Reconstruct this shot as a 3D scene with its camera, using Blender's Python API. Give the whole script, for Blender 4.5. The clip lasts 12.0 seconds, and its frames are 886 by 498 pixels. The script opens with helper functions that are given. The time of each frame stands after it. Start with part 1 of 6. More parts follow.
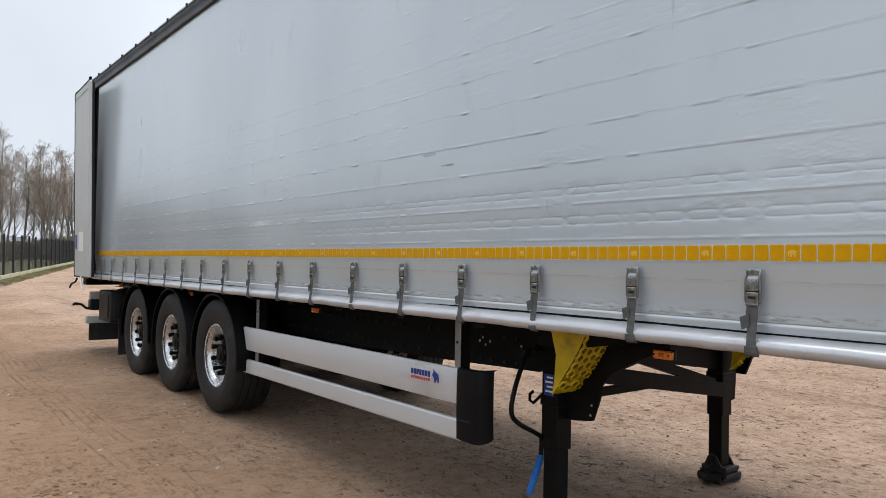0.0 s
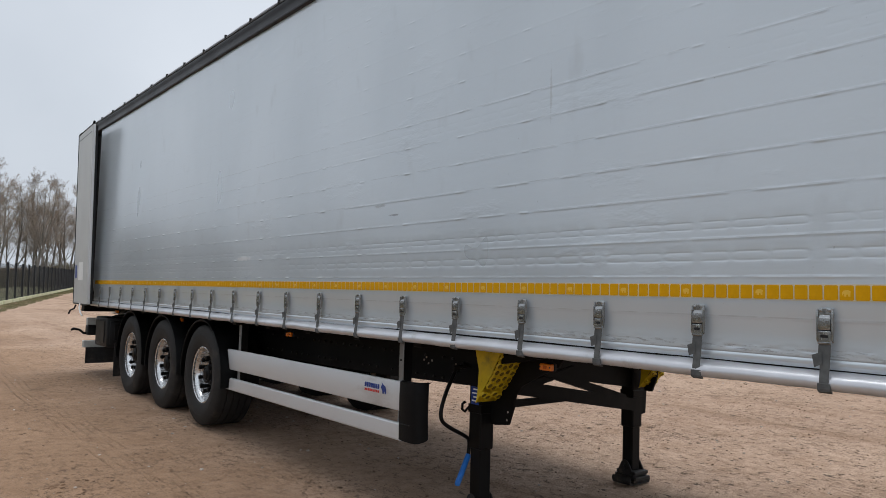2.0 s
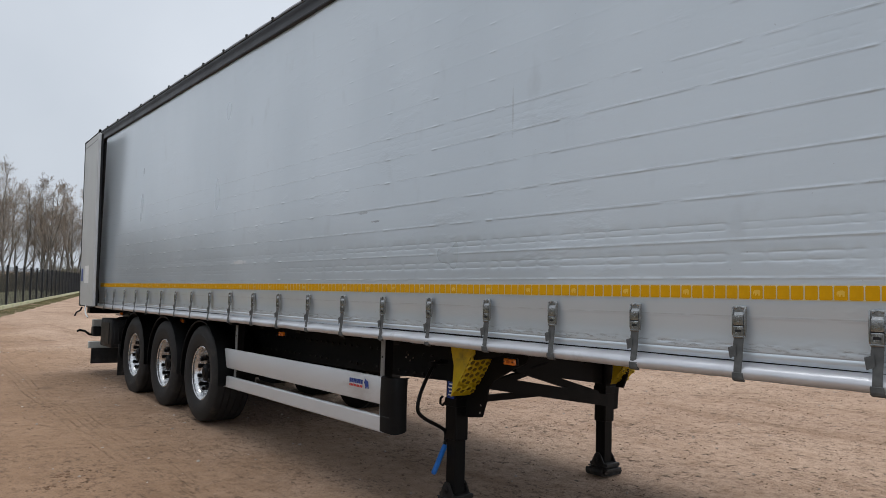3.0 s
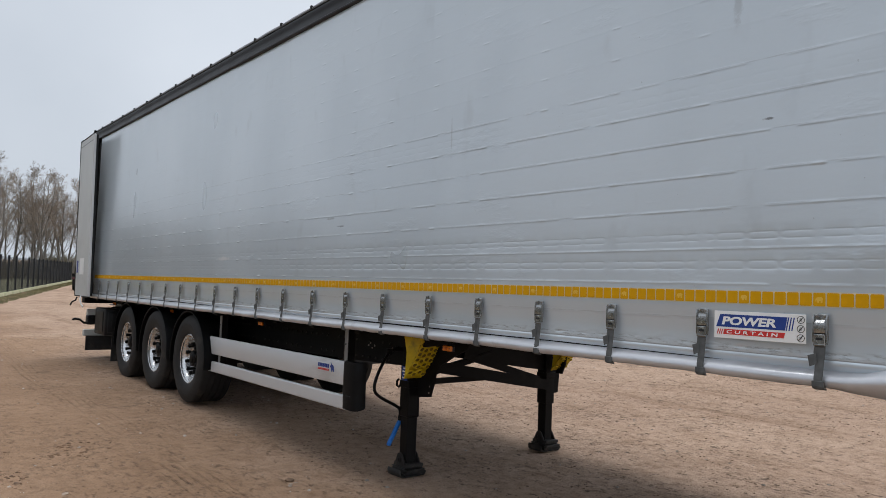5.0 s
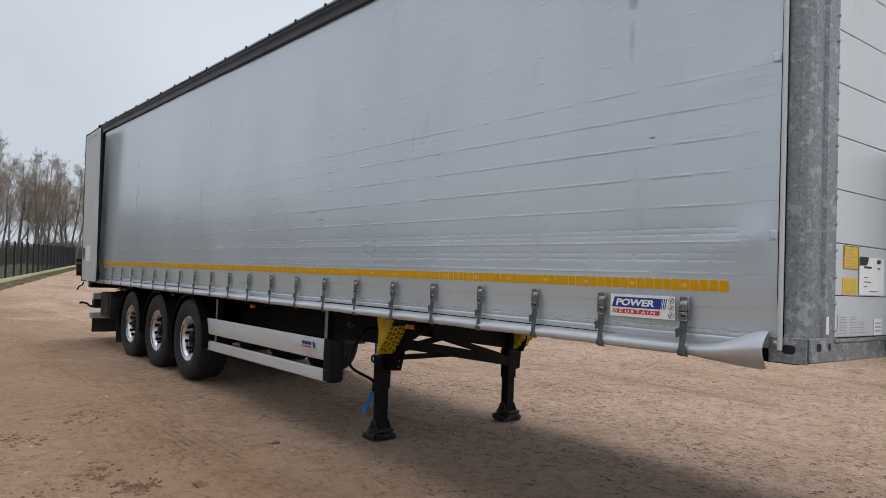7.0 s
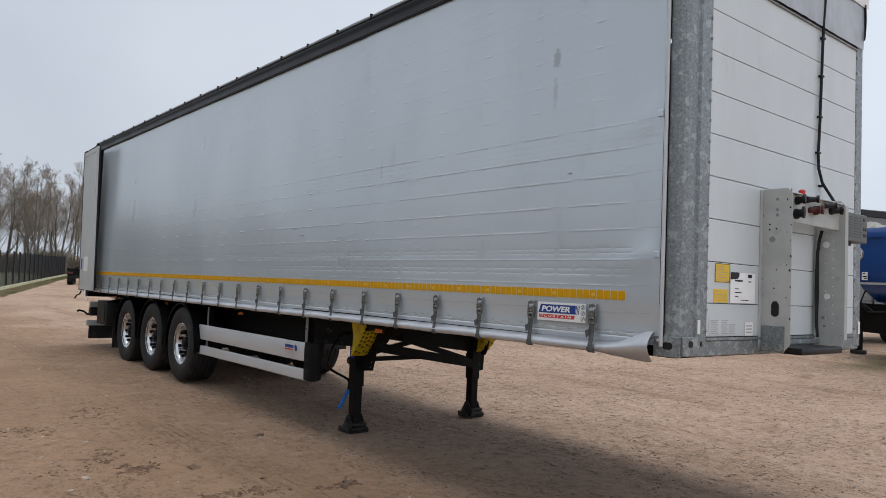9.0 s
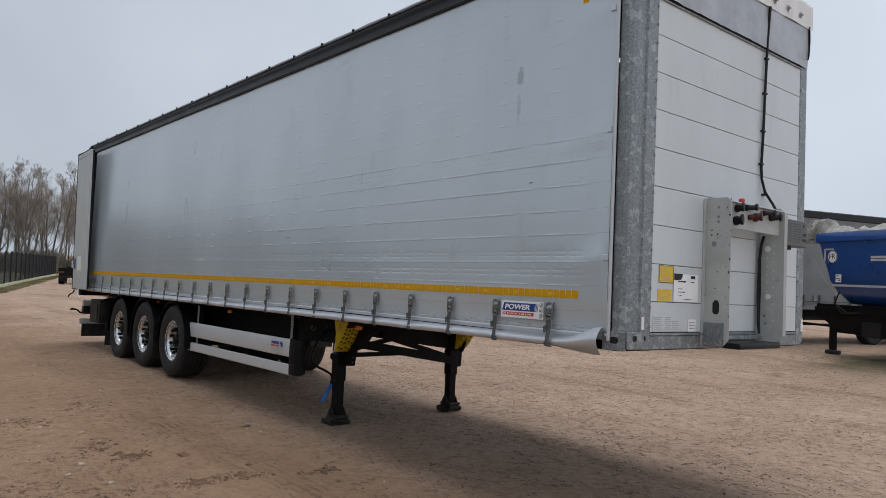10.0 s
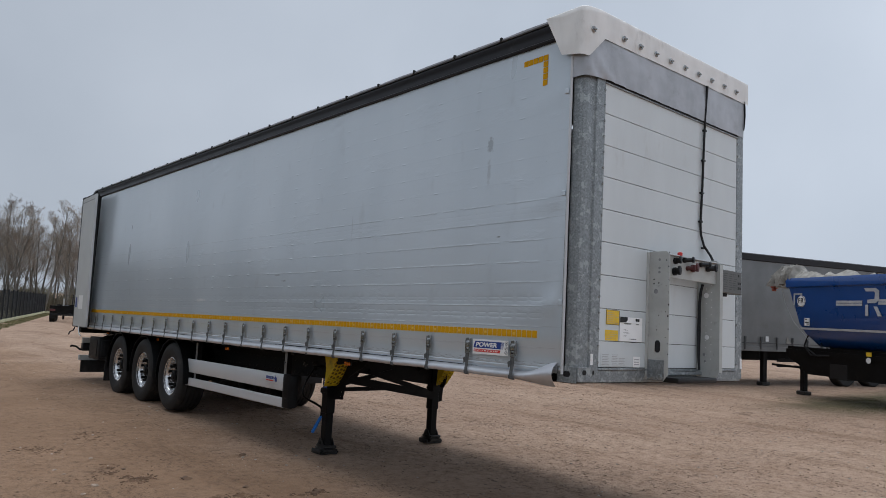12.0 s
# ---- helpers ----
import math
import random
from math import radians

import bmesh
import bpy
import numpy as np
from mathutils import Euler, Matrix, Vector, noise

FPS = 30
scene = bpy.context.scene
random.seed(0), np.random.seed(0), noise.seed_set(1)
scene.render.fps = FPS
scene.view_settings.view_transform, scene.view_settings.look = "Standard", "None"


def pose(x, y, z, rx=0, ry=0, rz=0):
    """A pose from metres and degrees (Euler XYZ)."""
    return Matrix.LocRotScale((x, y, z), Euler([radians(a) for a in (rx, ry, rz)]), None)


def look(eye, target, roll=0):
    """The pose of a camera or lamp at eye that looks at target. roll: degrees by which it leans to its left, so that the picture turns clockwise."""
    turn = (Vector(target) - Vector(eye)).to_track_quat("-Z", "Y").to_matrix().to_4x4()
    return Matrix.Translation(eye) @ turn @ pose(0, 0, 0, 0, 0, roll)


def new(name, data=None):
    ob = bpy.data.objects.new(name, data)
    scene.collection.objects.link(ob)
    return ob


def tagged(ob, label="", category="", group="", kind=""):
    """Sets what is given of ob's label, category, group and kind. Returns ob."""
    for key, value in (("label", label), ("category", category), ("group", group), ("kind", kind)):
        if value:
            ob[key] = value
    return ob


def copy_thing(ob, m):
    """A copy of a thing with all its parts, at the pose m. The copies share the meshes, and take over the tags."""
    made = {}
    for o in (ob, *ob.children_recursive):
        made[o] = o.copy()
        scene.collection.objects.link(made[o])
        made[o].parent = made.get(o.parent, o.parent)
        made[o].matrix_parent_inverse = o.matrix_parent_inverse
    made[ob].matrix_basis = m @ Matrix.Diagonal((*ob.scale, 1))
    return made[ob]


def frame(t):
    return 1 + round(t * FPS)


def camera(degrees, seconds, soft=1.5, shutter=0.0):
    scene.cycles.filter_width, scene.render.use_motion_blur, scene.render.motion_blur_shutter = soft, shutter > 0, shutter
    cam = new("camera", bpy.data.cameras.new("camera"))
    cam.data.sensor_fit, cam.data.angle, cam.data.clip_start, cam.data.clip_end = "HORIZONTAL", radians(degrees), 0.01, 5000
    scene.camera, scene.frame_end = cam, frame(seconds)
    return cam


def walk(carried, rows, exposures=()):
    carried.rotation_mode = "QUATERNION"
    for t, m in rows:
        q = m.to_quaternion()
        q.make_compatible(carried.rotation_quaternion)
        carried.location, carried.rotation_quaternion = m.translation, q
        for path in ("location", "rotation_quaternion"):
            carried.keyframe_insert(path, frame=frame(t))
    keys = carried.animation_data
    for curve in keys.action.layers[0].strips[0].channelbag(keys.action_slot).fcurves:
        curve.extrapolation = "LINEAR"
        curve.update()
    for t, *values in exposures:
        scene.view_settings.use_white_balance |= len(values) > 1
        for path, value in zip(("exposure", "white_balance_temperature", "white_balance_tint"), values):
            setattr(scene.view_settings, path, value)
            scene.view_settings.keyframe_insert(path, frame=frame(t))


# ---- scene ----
# The trailer stands a little nose-up on its landing legs. Its own frame: x across (0 = curtain side), y from the headboard to the rear, z up.
TILT = Matrix.Translation((0.3, 9.5, 0)) @ Matrix.Rotation(radians(-1.0024), 4, "X") @ Matrix.Rotation(radians(1.0312), 4, "Y") @ Matrix.Translation((-0.3, -9.5, 0))
cam = camera(62.6, 12.0, soft=0.4)
PATH = [
    (0, (-2.518, 1.408, 1.431), (-1.2859, 2.9827, 1.4716), 1.05),
    (0.5, (-2.558, 1.208, 1.440), (-1.3064, 2.7672, 1.4822), 1.19),
    (1, (-2.640, 0.947, 1.413), (-1.3811, 2.4989, 1.5017), 1.39),
    (1.5, (-2.737, 0.706, 1.440), (-1.4833, 2.2601, 1.5584), 1.58),
    (2, (-2.846, 0.475, 1.442), (-1.6015, 2.0353, 1.5681), 1.60),
    (2.5, (-2.886, 0.305, 1.446), (-1.6525, 1.8736, 1.5798), 1.78),
    (3, (-2.908, 0.065, 1.428), (-1.6775, 1.6354, 1.5639), 1.62),
    (5, (-3.174, -0.761, 1.467), (-1.9244, 0.7965, 1.5824), 2.17),
    (5.5, (-3.189, -0.988, 1.476), (-1.9322, 0.5657, 1.5546), 1.96),
    (6, (-3.254, -1.173, 1.493), (-1.9952, 0.3809, 1.5289), 2.08),
    (6.5, (-3.367, -1.381, 1.461), (-2.1117, 0.1753, 1.5205), 2.27),
    (7, (-3.415, -1.569, 1.487), (-2.1673, -0.0075, 1.5616), 2.21),
    (9, (-3.773, -2.400, 1.499), (-2.5067, -0.8548, 1.6027), 2.38),
    (9.5, (-3.829, -2.626, 1.494), (-2.5562, -1.0861, 1.5963), 2.48),
    (10, (-3.930, -2.840, 1.494), (-2.6479, -1.3081, 1.6012), 2.59),
    (10.5, (-4.058, -2.991, 1.497), (-2.7600, -1.4750, 1.6276), 2.84),
    (11, (-4.214, -3.161, 1.503), (-2.9040, -1.6609, 1.6875), 3.00),
    (11.5, (-4.271, -3.319, 1.518), (-2.9644, -1.8190, 1.7252), 3.07),
    (12, (-4.380, -3.524, 1.493), (-3.0881, -2.0133, 1.7115), 3.03),
]
walk(cam, [(t, TILT @ look(eye, target, roll)) for t, eye, target, roll in PATH],
     exposures=[(0, 0.64, 6380, 10), (0.5, 0.60, 6375, 10), (1.0, 0.42, 6370, 10), (2.0, 0.34, 6340, 10), (3.0, 0.29, 6325, 10), (5.0, 0.30, 6300, 10), (5.5, 0.31, 6295, 10), (6.0, 0.49, 6290, 10), (6.5, 0.36, 6280, 10), (7.0, 0.27, 6270, 10), (9.0, 0.20, 6230, 10), (10.5, -0.07, 6130, 10), (11.0, -0.12, 6100, 10), (12.0, -0.16, 6050, 10)])

# ---- light: an overcast winter day ----
world = bpy.data.worlds.new("overcast")
scene.world = world
world.use_nodes = True
wn, wl = world.node_tree.nodes, world.node_tree.links
wn.clear()
sky = wn.new("ShaderNodeTexSky")
sky.sky_type, sky.sun_disc = "NISHITA", False
sky.sun_elevation, sky.sun_rotation = radians(81.3), radians(31.6)
sky.dust_density = 4.0
pale = wn.new("ShaderNodeHueSaturation")
pale.inputs["Saturation"].default_value = 0.3
cloud = wn.new("ShaderNodeTexNoise")
cloud.inputs["Scale"].default_value, cloud.inputs["Detail"].default_value = 2.2, 5
ramp = wn.new("ShaderNodeValToRGB")
ramp.color_ramp.elements[0].position, ramp.color_ramp.elements[0].color = 0.3, (5.3, 5.75, 6.3, 1)
ramp.color_ramp.elements[1].position, ramp.color_ramp.elements[1].color = 0.7, (6.6, 7.0, 7.5, 1)
coords = wn.new("ShaderNodeTexCoord")
mix = wn.new("ShaderNodeMix")
mix.data_type = "RGBA"
mix.inputs["Factor"].default_value = 0.85
back, out = wn.new("ShaderNodeBackground"), wn.new("ShaderNodeOutputWorld")
back.inputs["Strength"].default_value = 0.099
wl.new(sky.outputs["Color"], pale.inputs["Color"])
wl.new(coords.outputs["Generated"], cloud.inputs["Vector"])
wl.new(cloud.outputs["Fac"], ramp.inputs["Fac"])
wl.new(pale.outputs["Color"], mix.inputs["A"])
wl.new(ramp.outputs["Color"], mix.inputs["B"])
glow = wn.new("ShaderNodeMapRange")
glow.inputs["From Min"].default_value, glow.inputs["From Max"].default_value = -0.5, 0.7
glow.inputs["To Min"].default_value, glow.inputs["To Max"].default_value = 0.92, 1.32
bright = wn.new("ShaderNodeVectorMath")
bright.operation = "SCALE"
way = wn.new("ShaderNodeVectorMath")
way.operation = "DOT_PRODUCT"
way.inputs[1].default_value = (0.5, -0.6, 0.0)
wl.new(coords.outputs["Generated"], way.inputs[0])
wl.new(way.outputs["Value"], glow.inputs["Value"])
wl.new(mix.outputs["Result"], bright.inputs[0])
wl.new(glow.outputs["Result"], bright.inputs["Scale"])
wl.new(bright.outputs["Vector"], back.inputs["Color"])
wl.new(back.outputs["Background"], out.inputs["Surface"])
sun = new("sun", bpy.data.lights.new("sun", "SUN"))
sun.data.energy, sun.data.angle, sun.data.color = 1.75, radians(40), (1.0, 0.97, 0.93)
sun.matrix_world = look((1.6, 2.6, 20), (0, 0, 0))

# ---- materials ----
def nodes_of(name):
    m = bpy.data.materials.new(name)
    m.use_nodes = True
    n, l = m.node_tree.nodes, m.node_tree.links
    return m, n, l, n["Principled BSDF"]


def math_node(n, l, op, a, b=None, c=None):
    k = n.new("ShaderNodeMath")
    k.operation = op
    for i, v in enumerate((a, b, c)):
        if v is None:
            continue
        if isinstance(v, (int, float)):
            k.inputs[i].default_value = v
        else:
            l.new(v, k.inputs[i])
    return k.outputs[0]


def noise_node(n, l, scale, detail=4, rough=0.55, stretch=None, coord="Object"):
    tc = n.new("ShaderNodeTexCoord")
    vec = tc.outputs[coord]
    if stretch:
        mp = n.new("ShaderNodeMapping")
        mp.inputs["Scale"].default_value = stretch
        l.new(vec, mp.inputs["Vector"])
        vec = mp.outputs["Vector"]
    t = n.new("ShaderNodeTexNoise")
    t.inputs["Scale"].default_value, t.inputs["Detail"].default_value, t.inputs["Roughness"].default_value = scale, detail, rough
    l.new(vec, t.inputs["Vector"])
    return t.outputs["Fac"]


def band(n, l, v, lo, hi):
    k = n.new("ShaderNodeMapRange")
    k.interpolation_type = "SMOOTHSTEP"
    k.inputs["From Min"].default_value, k.inputs["From Max"].default_value = lo, hi
    l.new(v, k.inputs["Value"])
    return k.outputs["Result"]


def blend(n, l, f, a, b):
    k = n.new("ShaderNodeMix")
    k.data_type = "RGBA"
    for sock, v in (("Factor", f), ("A", a), ("B", b)):
        if isinstance(v, tuple):
            k.inputs[sock].default_value = (*v, 1) if len(v) == 3 else v
        elif isinstance(v, (int, float)):
            k.inputs[sock].default_value = v
        else:
            l.new(v, k.inputs[sock])
    return k.outputs["Result"]


def surf(name, col, rough=0.5, metal=0.0, var=0.15, vscale=3.0, bump=0.15, bscale=120.0, dirt=None, amount=0.0, dscale=2.0, coat=0.0, stretch=None):
    """A painted, moulded or rolled surface: base colour with broad and fine variation, dirt patches, and fine relief."""
    m, n, l, p = nodes_of(name)
    big, fine = noise_node(n, l, vscale, 5, stretch=stretch), noise_node(n, l, bscale, 3)
    low, high = tuple(c * (1 - var) for c in col), tuple(min(1, c * (1 + var)) for c in col)
    c = blend(n, l, band(n, l, big, 0.3, 0.7), low, high)
    if dirt:
        d = noise_node(n, l, dscale, 8, 0.65, stretch)
        c = blend(n, l, math_node(n, l, "MULTIPLY", band(n, l, d, 0.62 - 0.4 * amount, 0.75), min(1.0, 0.4 + amount)), c, dirt)
    l.new(c, p.inputs["Base Color"])
    r = math_node(n, l, "MULTIPLY_ADD", big, 0.25, rough - 0.12)
    l.new(r, p.inputs["Roughness"])
    p.inputs["Metallic"].default_value, p.inputs["Coat Weight"].default_value = metal, coat
    p.inputs["Specular IOR Level"].default_value = 0.10 if max(col) < 0.0105 else 0.3 if max(col) < 0.03 else 0.5
    if bump:
        b = n.new("ShaderNodeBump")
        b.inputs["Strength"].default_value, b.inputs["Distance"].default_value = bump, 0.002
        l.new(fine, b.inputs["Height"])
        l.new(b.outputs["Normal"], p.inputs["Normal"])
    return m


SEAMS = (1.385, 1.551, 1.716, 1.909, 2.075, 2.252, 2.423, 2.580, 2.768, 2.945, 3.123, 3.30, 3.475, 3.65)
STAINS = ((1.02, 3.13, 0.05, 0.10, 0.45, 30, (0.14, 0.14, 0.15)), (1.025, 2.89, 0.03, 0.17, 0.32, 26, (0.22, 0.22, 0.23)), (4.77, 2.056, 0.10, 0.014, 0.5, 34, (0.20, 0.20, 0.20)), (4.59, 1.983, 0.08, 0.011, 0.65, 40, (0.14, 0.14, 0.14)),
          (7.07, 1.735, 0.20, 0.030, 0.9, 9, (0.80, 0.81, 0.82)), (0.87, 2.302, 0.035, 0.009, 0.8, 40, (0.10, 0.10, 0.10)), (3.15, 2.55, 0.012, 0.20, 0.3, 30, (0.28, 0.28, 0.28)))


def curtain_material():
    """Silver PVC curtain: soft sheen, faint wrinkles, shade painted along welds and lower crease, a few scuffs and
    smudges.
    """
    m, n, l, p = nodes_of("curtain_pvc")
    tc, sep = n.new("ShaderNodeTexCoord"), n.new("ShaderNodeSeparateXYZ")
    l.new(tc.outputs["Object"], sep.inputs[0])
    y, z = sep.outputs["Y"], sep.outputs["Z"]
    wrinkle = noise_node(n, l, 5, 6, 0.6, stretch=(0, 0.35, 1))
    crease = band(n, l, noise_node(n, l, 2.6, 5, 0.62, stretch=(0, 0.5, 1.3)), 0.56, 0.72)
    h = math_node(n, l, "ADD", math_node(n, l, "MULTIPLY", wrinkle, 0.42), math_node(n, l, "MULTIPLY", crease, 0.40))
    b = n.new("ShaderNodeBump")
    b.inputs["Strength"].default_value, b.inputs["Distance"].default_value = 0.8, 0.0035
    l.new(h, b.inputs["Height"])
    l.new(b.outputs["Normal"], p.inputs["Normal"])
    big = noise_node(n, l, 0.7, 3, 0.5, stretch=(0, 1, 0.5))
    c = blend(n, l, band(n, l, big, 0.3, 0.7), (0.545, 0.605, 0.655), (0.615, 0.675, 0.725))
    smear = noise_node(n, l, 3.0, 3, 0.5, stretch=(0, 1.6, 0.8))
    c = blend(n, l, math_node(n, l, "MULTIPLY", band(n, l, smear, 0.60, 0.82), 0.18), c, (0.27, 0.27, 0.27))
    fleck = noise_node(n, l, 40, 2, stretch=(0, 1, 1))
    c = blend(n, l, math_node(n, l, "MULTIPLY", band(n, l, fleck, 0.74, 0.78), 0.3), c, (0.2, 0.2, 0.2))
    gap = None
    for at in SEAMS:
        d = math_node(n, l, "ABSOLUTE", math_node(n, l, "SUBTRACT", z, at + 0.0035))
        gap = d if gap is None else math_node(n, l, "MINIMUM", gap, d)
    # Thin dark line above each seam: shade of the weld relief, put into the colour.
    seam_shade = math_node(n, l, "MULTIPLY", math_node(n, l, "SUBTRACT", 1.0, band(n, l, gap, 0.001, 0.0045)), math_node(n, l, "MULTIPLY", band(n, l, noise_node(n, l, 6, 3, stretch=(0, 1, 0.3)), 0.36, 0.6), math_node(n, l, "MULTIPLY_ADD", band(n, l, z, 2.6, 2.8), -0.22, 0.28)))
    c = blend(n, l, seam_shade, c, (0.17, 0.175, 0.18))
    # Scuffs above the hem, plus painted shade of the puckers and the crease at 1.2405.
    low = math_node(n, l, "SUBTRACT", 1.0, band(n, l, math_node(n, l, "ABSOLUTE", math_node(n, l, "SUBTRACT", z, 1.260)), 0.006, 0.024))
    scuff_shade = math_node(n, l, "MULTIPLY", low, band(n, l, noise_node(n, l, 9, 6, 0.68, stretch=(0, 1.5, 9)), 0.50, 0.64))
    edge = math_node(n, l, "SUBTRACT", 1.0, band(n, l, math_node(n, l, "ABSOLUTE", math_node(n, l, "SUBTRACT", z, 1.2405)), 0.0008, 0.0030))
    c = blend(n, l, math_node(n, l, "MULTIPLY", math_node(n, l, "MAXIMUM", scuff_shade, edge), 0.55), c, (0.15, 0.15, 0.15))
    for cy, cz, ry, rz, amount, scale, colour in STAINS:
        u = math_node(n, l, "MULTIPLY_ADD", y, 1 / ry, -cy / ry)
        v = math_node(n, l, "MULTIPLY_ADD", z, 1 / rz, -cz / rz)
        far = math_node(n, l, "SQRT", math_node(n, l, "ADD", math_node(n, l, "MULTIPLY", u, u), math_node(n, l, "MULTIPLY", v, v)))
        ragged = math_node(n, l, "MULTIPLY_ADD", noise_node(n, l, scale, 6, 0.7), 1.7, far)
        spot = math_node(n, l, "SUBTRACT", 1.0, band(n, l, ragged, 1.25, 1.75))
        c = blend(n, l, math_node(n, l, "MULTIPLY", spot, amount), c, colour)
    l.new(c, p.inputs["Base Color"])
    l.new(math_node(n, l, "MULTIPLY_ADD", big, 0.10, 0.24), p.inputs["Roughness"])
    p.inputs["Metallic"].default_value = 0.3
    p.inputs["Coat Weight"].default_value, p.inputs["Coat Roughness"].default_value = 0.65, 0.14
    return m


def galvanised_material():
    m, n, l, p = nodes_of("galvanised_steel")
    tc, v = n.new("ShaderNodeTexCoord"), n.new("ShaderNodeTexVoronoi")
    v.inputs["Scale"].default_value = 85
    l.new(tc.outputs["Object"], v.inputs["Vector"])
    sp = n.new("ShaderNodeSeparateColor")
    l.new(v.outputs["Color"], sp.inputs["Color"])
    big = noise_node(n, l, 15, 6, 0.62)
    c = blend(n, l, sp.outputs["Red"], (0.19, 0.208, 0.216), (0.30, 0.322, 0.330))
    c = blend(n, l, math_node(n, l, "MULTIPLY", band(n, l, big, 0.54, 0.60), 0.5), c, (0.52, 0.55, 0.555))
    l.new(c, p.inputs["Base Color"])
    l.new(math_node(n, l, "MULTIPLY_ADD", big, 0.3, 0.35), p.inputs["Roughness"])
    p.inputs["Metallic"].default_value = 0.45
    return m


def ground_material():
    """Packed sandy earth: broad damp mottling, painted shade of small pits and crumbs, pale grit."""
    m, n, l, p = nodes_of("packed_earth")
    patch, mid, grit = noise_node(n, l, 0.22, 6, 0.6), noise_node(n, l, 1.7, 9, 0.72), noise_node(n, l, 30, 8, 0.8)
    tc, sep = n.new("ShaderNodeTexCoord"), n.new("ShaderNodeSeparateXYZ")
    l.new(tc.outputs["Object"], sep.inputs[0])
    # Brown turns pale towards +x and in front of y = 0, with a ragged border.
    side = math_node(n, l, "MULTIPLY_ADD", noise_node(n, l, 0.35, 7, 0.65), 5.0, sep.outputs["X"])
    side = math_node(n, l, "MULTIPLY_ADD", math_node(n, l, "MINIMUM", sep.outputs["Y"], 0.0), -0.35, side)
    pale_side = band(n, l, side, 1.4, 4.2)
    pale = blend(n, l, band(n, l, patch, 0.3, 0.7), (0.402, 0.279, 0.202), (0.500, 0.360, 0.264))
    brown = blend(n, l, band(n, l, patch, 0.3, 0.7), (0.272, 0.172, 0.106), (0.370, 0.242, 0.156))
    c = blend(n, l, pale_side, brown, pale)
    # Lumps, and the pits and fine flecks below: crumb shading put into the colour.
    lumps = noise_node(n, l, 7.5, 10, 0.78)
    c = blend(n, l, math_node(n, l, "MULTIPLY", band(n, l, lumps, 0.44, 0.66), 0.55), c, (0.185, 0.110, 0.066))
    c = blend(n, l, math_node(n, l, "MULTIPLY", band(n, l, mid, 0.45, 0.75), 0.6), c, (0.235, 0.142, 0.084))
    rut = noise_node(n, l, 0.9, 5, 0.65, stretch=(1.0, 0.16, 1))
    c = blend(n, l, math_node(n, l, "MULTIPLY", band(n, l, rut, 0.52, 0.66), 0.5), c, (0.20, 0.119, 0.070))
    damp = band(n, l, noise_node(n, l, 0.8, 9, 0.78), 0.57, 0.70)
    pit_shade = math_node(n, l, "MULTIPLY", band(n, l, noise_node(n, l, 13, 8, 0.72, stretch=(1, 0.6, 1)), 0.585, 0.63), math_node(n, l, "MULTIPLY", band(n, l, noise_node(n, l, 2.3, 4), 0.28, 0.50), math_node(n, l, "MULTIPLY_ADD", pale_side, 0.6, 0.4)))
    pit_shade2 = math_node(n, l, "MULTIPLY", band(n, l, noise_node(n, l, 36, 6, 0.7), 0.60, 0.68), 0.8)
    wander = noise_node(n, l, 0.16, 2)
    worn = band(n, l, noise_node(n, l, 1.1, 6, 0.7), 0.42, 0.62)
    tread = band(n, l, noise_node(n, l, 9, 4, 0.6, stretch=(1, 0.5, 1)), 0.36, 0.55)
    print_ = None
    for base, bend, half in ((-0.98, 0.0, 0.24), (-2.9, 0.05, 0.20), (-3.7, 0.12, 0.20), (2.6, -0.3, 0.16)):
        across = math_node(n, l, "MULTIPLY_ADD", wander, 0.5, math_node(n, l, "MULTIPLY_ADD", sep.outputs["Y"], bend, sep.outputs["X"]))
        ribs = math_node(n, l, "ABSOLUTE", math_node(n, l, "SUBTRACT", math_node(n, l, "FRACT", math_node(n, l, "MULTIPLY", across, 1 / 0.078)), 0.5))
        ribs = math_node(n, l, "MULTIPLY", math_node(n, l, "SUBTRACT", 1.0, band(n, l, ribs, 0.06, 0.17)), tread)
        lane = math_node(n, l, "SUBTRACT", 1.0, band(n, l, math_node(n, l, "ABSOLUTE", math_node(n, l, "SUBTRACT", across, base + 0.25)), half * 0.8, half * 1.1))
        lane = math_node(n, l, "MULTIPLY", math_node(n, l, "MULTIPLY", lane, worn), ribs)
        c = blend(n, l, math_node(n, l, "MULTIPLY", lane, 0.38), c, (0.135, 0.078, 0.045))
        print_ = lane if print_ is None else math_node(n, l, "ADD", print_, lane)
    # Greenish moss by the tipper, its colour darkened further for the shade there.
    ragged = noise_node(n, l, 0.5, 6, 0.65)
    strip = math_node(n, l, "ABSOLUTE", math_node(n, l, "MULTIPLY_ADD", ragged, 1.6, math_node(n, l, "SUBTRACT", sep.outputs["Y"], 4.4)))
    strip = math_node(n, l, "SUBTRACT", 1.0, band(n, l, strip, 0.4, 1.7))
    mossy_shade = math_node(n, l, "MULTIPLY", strip, band(n, l, math_node(n, l, "MULTIPLY_ADD", ragged, 4.0, sep.outputs["X"]), 12.5, 17.0))
    c = blend(n, l, math_node(n, l, "MULTIPLY", mossy_shade, 0.9), c, (0.062, 0.060, 0.026))
    c = blend(n, l, math_node(n, l, "MULTIPLY", damp, 0.8), c, (0.12, 0.078, 0.054))
    c = blend(n, l, math_node(n, l, "MULTIPLY", pit_shade, 0.8), c, (0.060, 0.045, 0.035))
    c = blend(n, l, math_node(n, l, "MULTIPLY", pit_shade2, 0.45), c, (0.09, 0.066, 0.048))
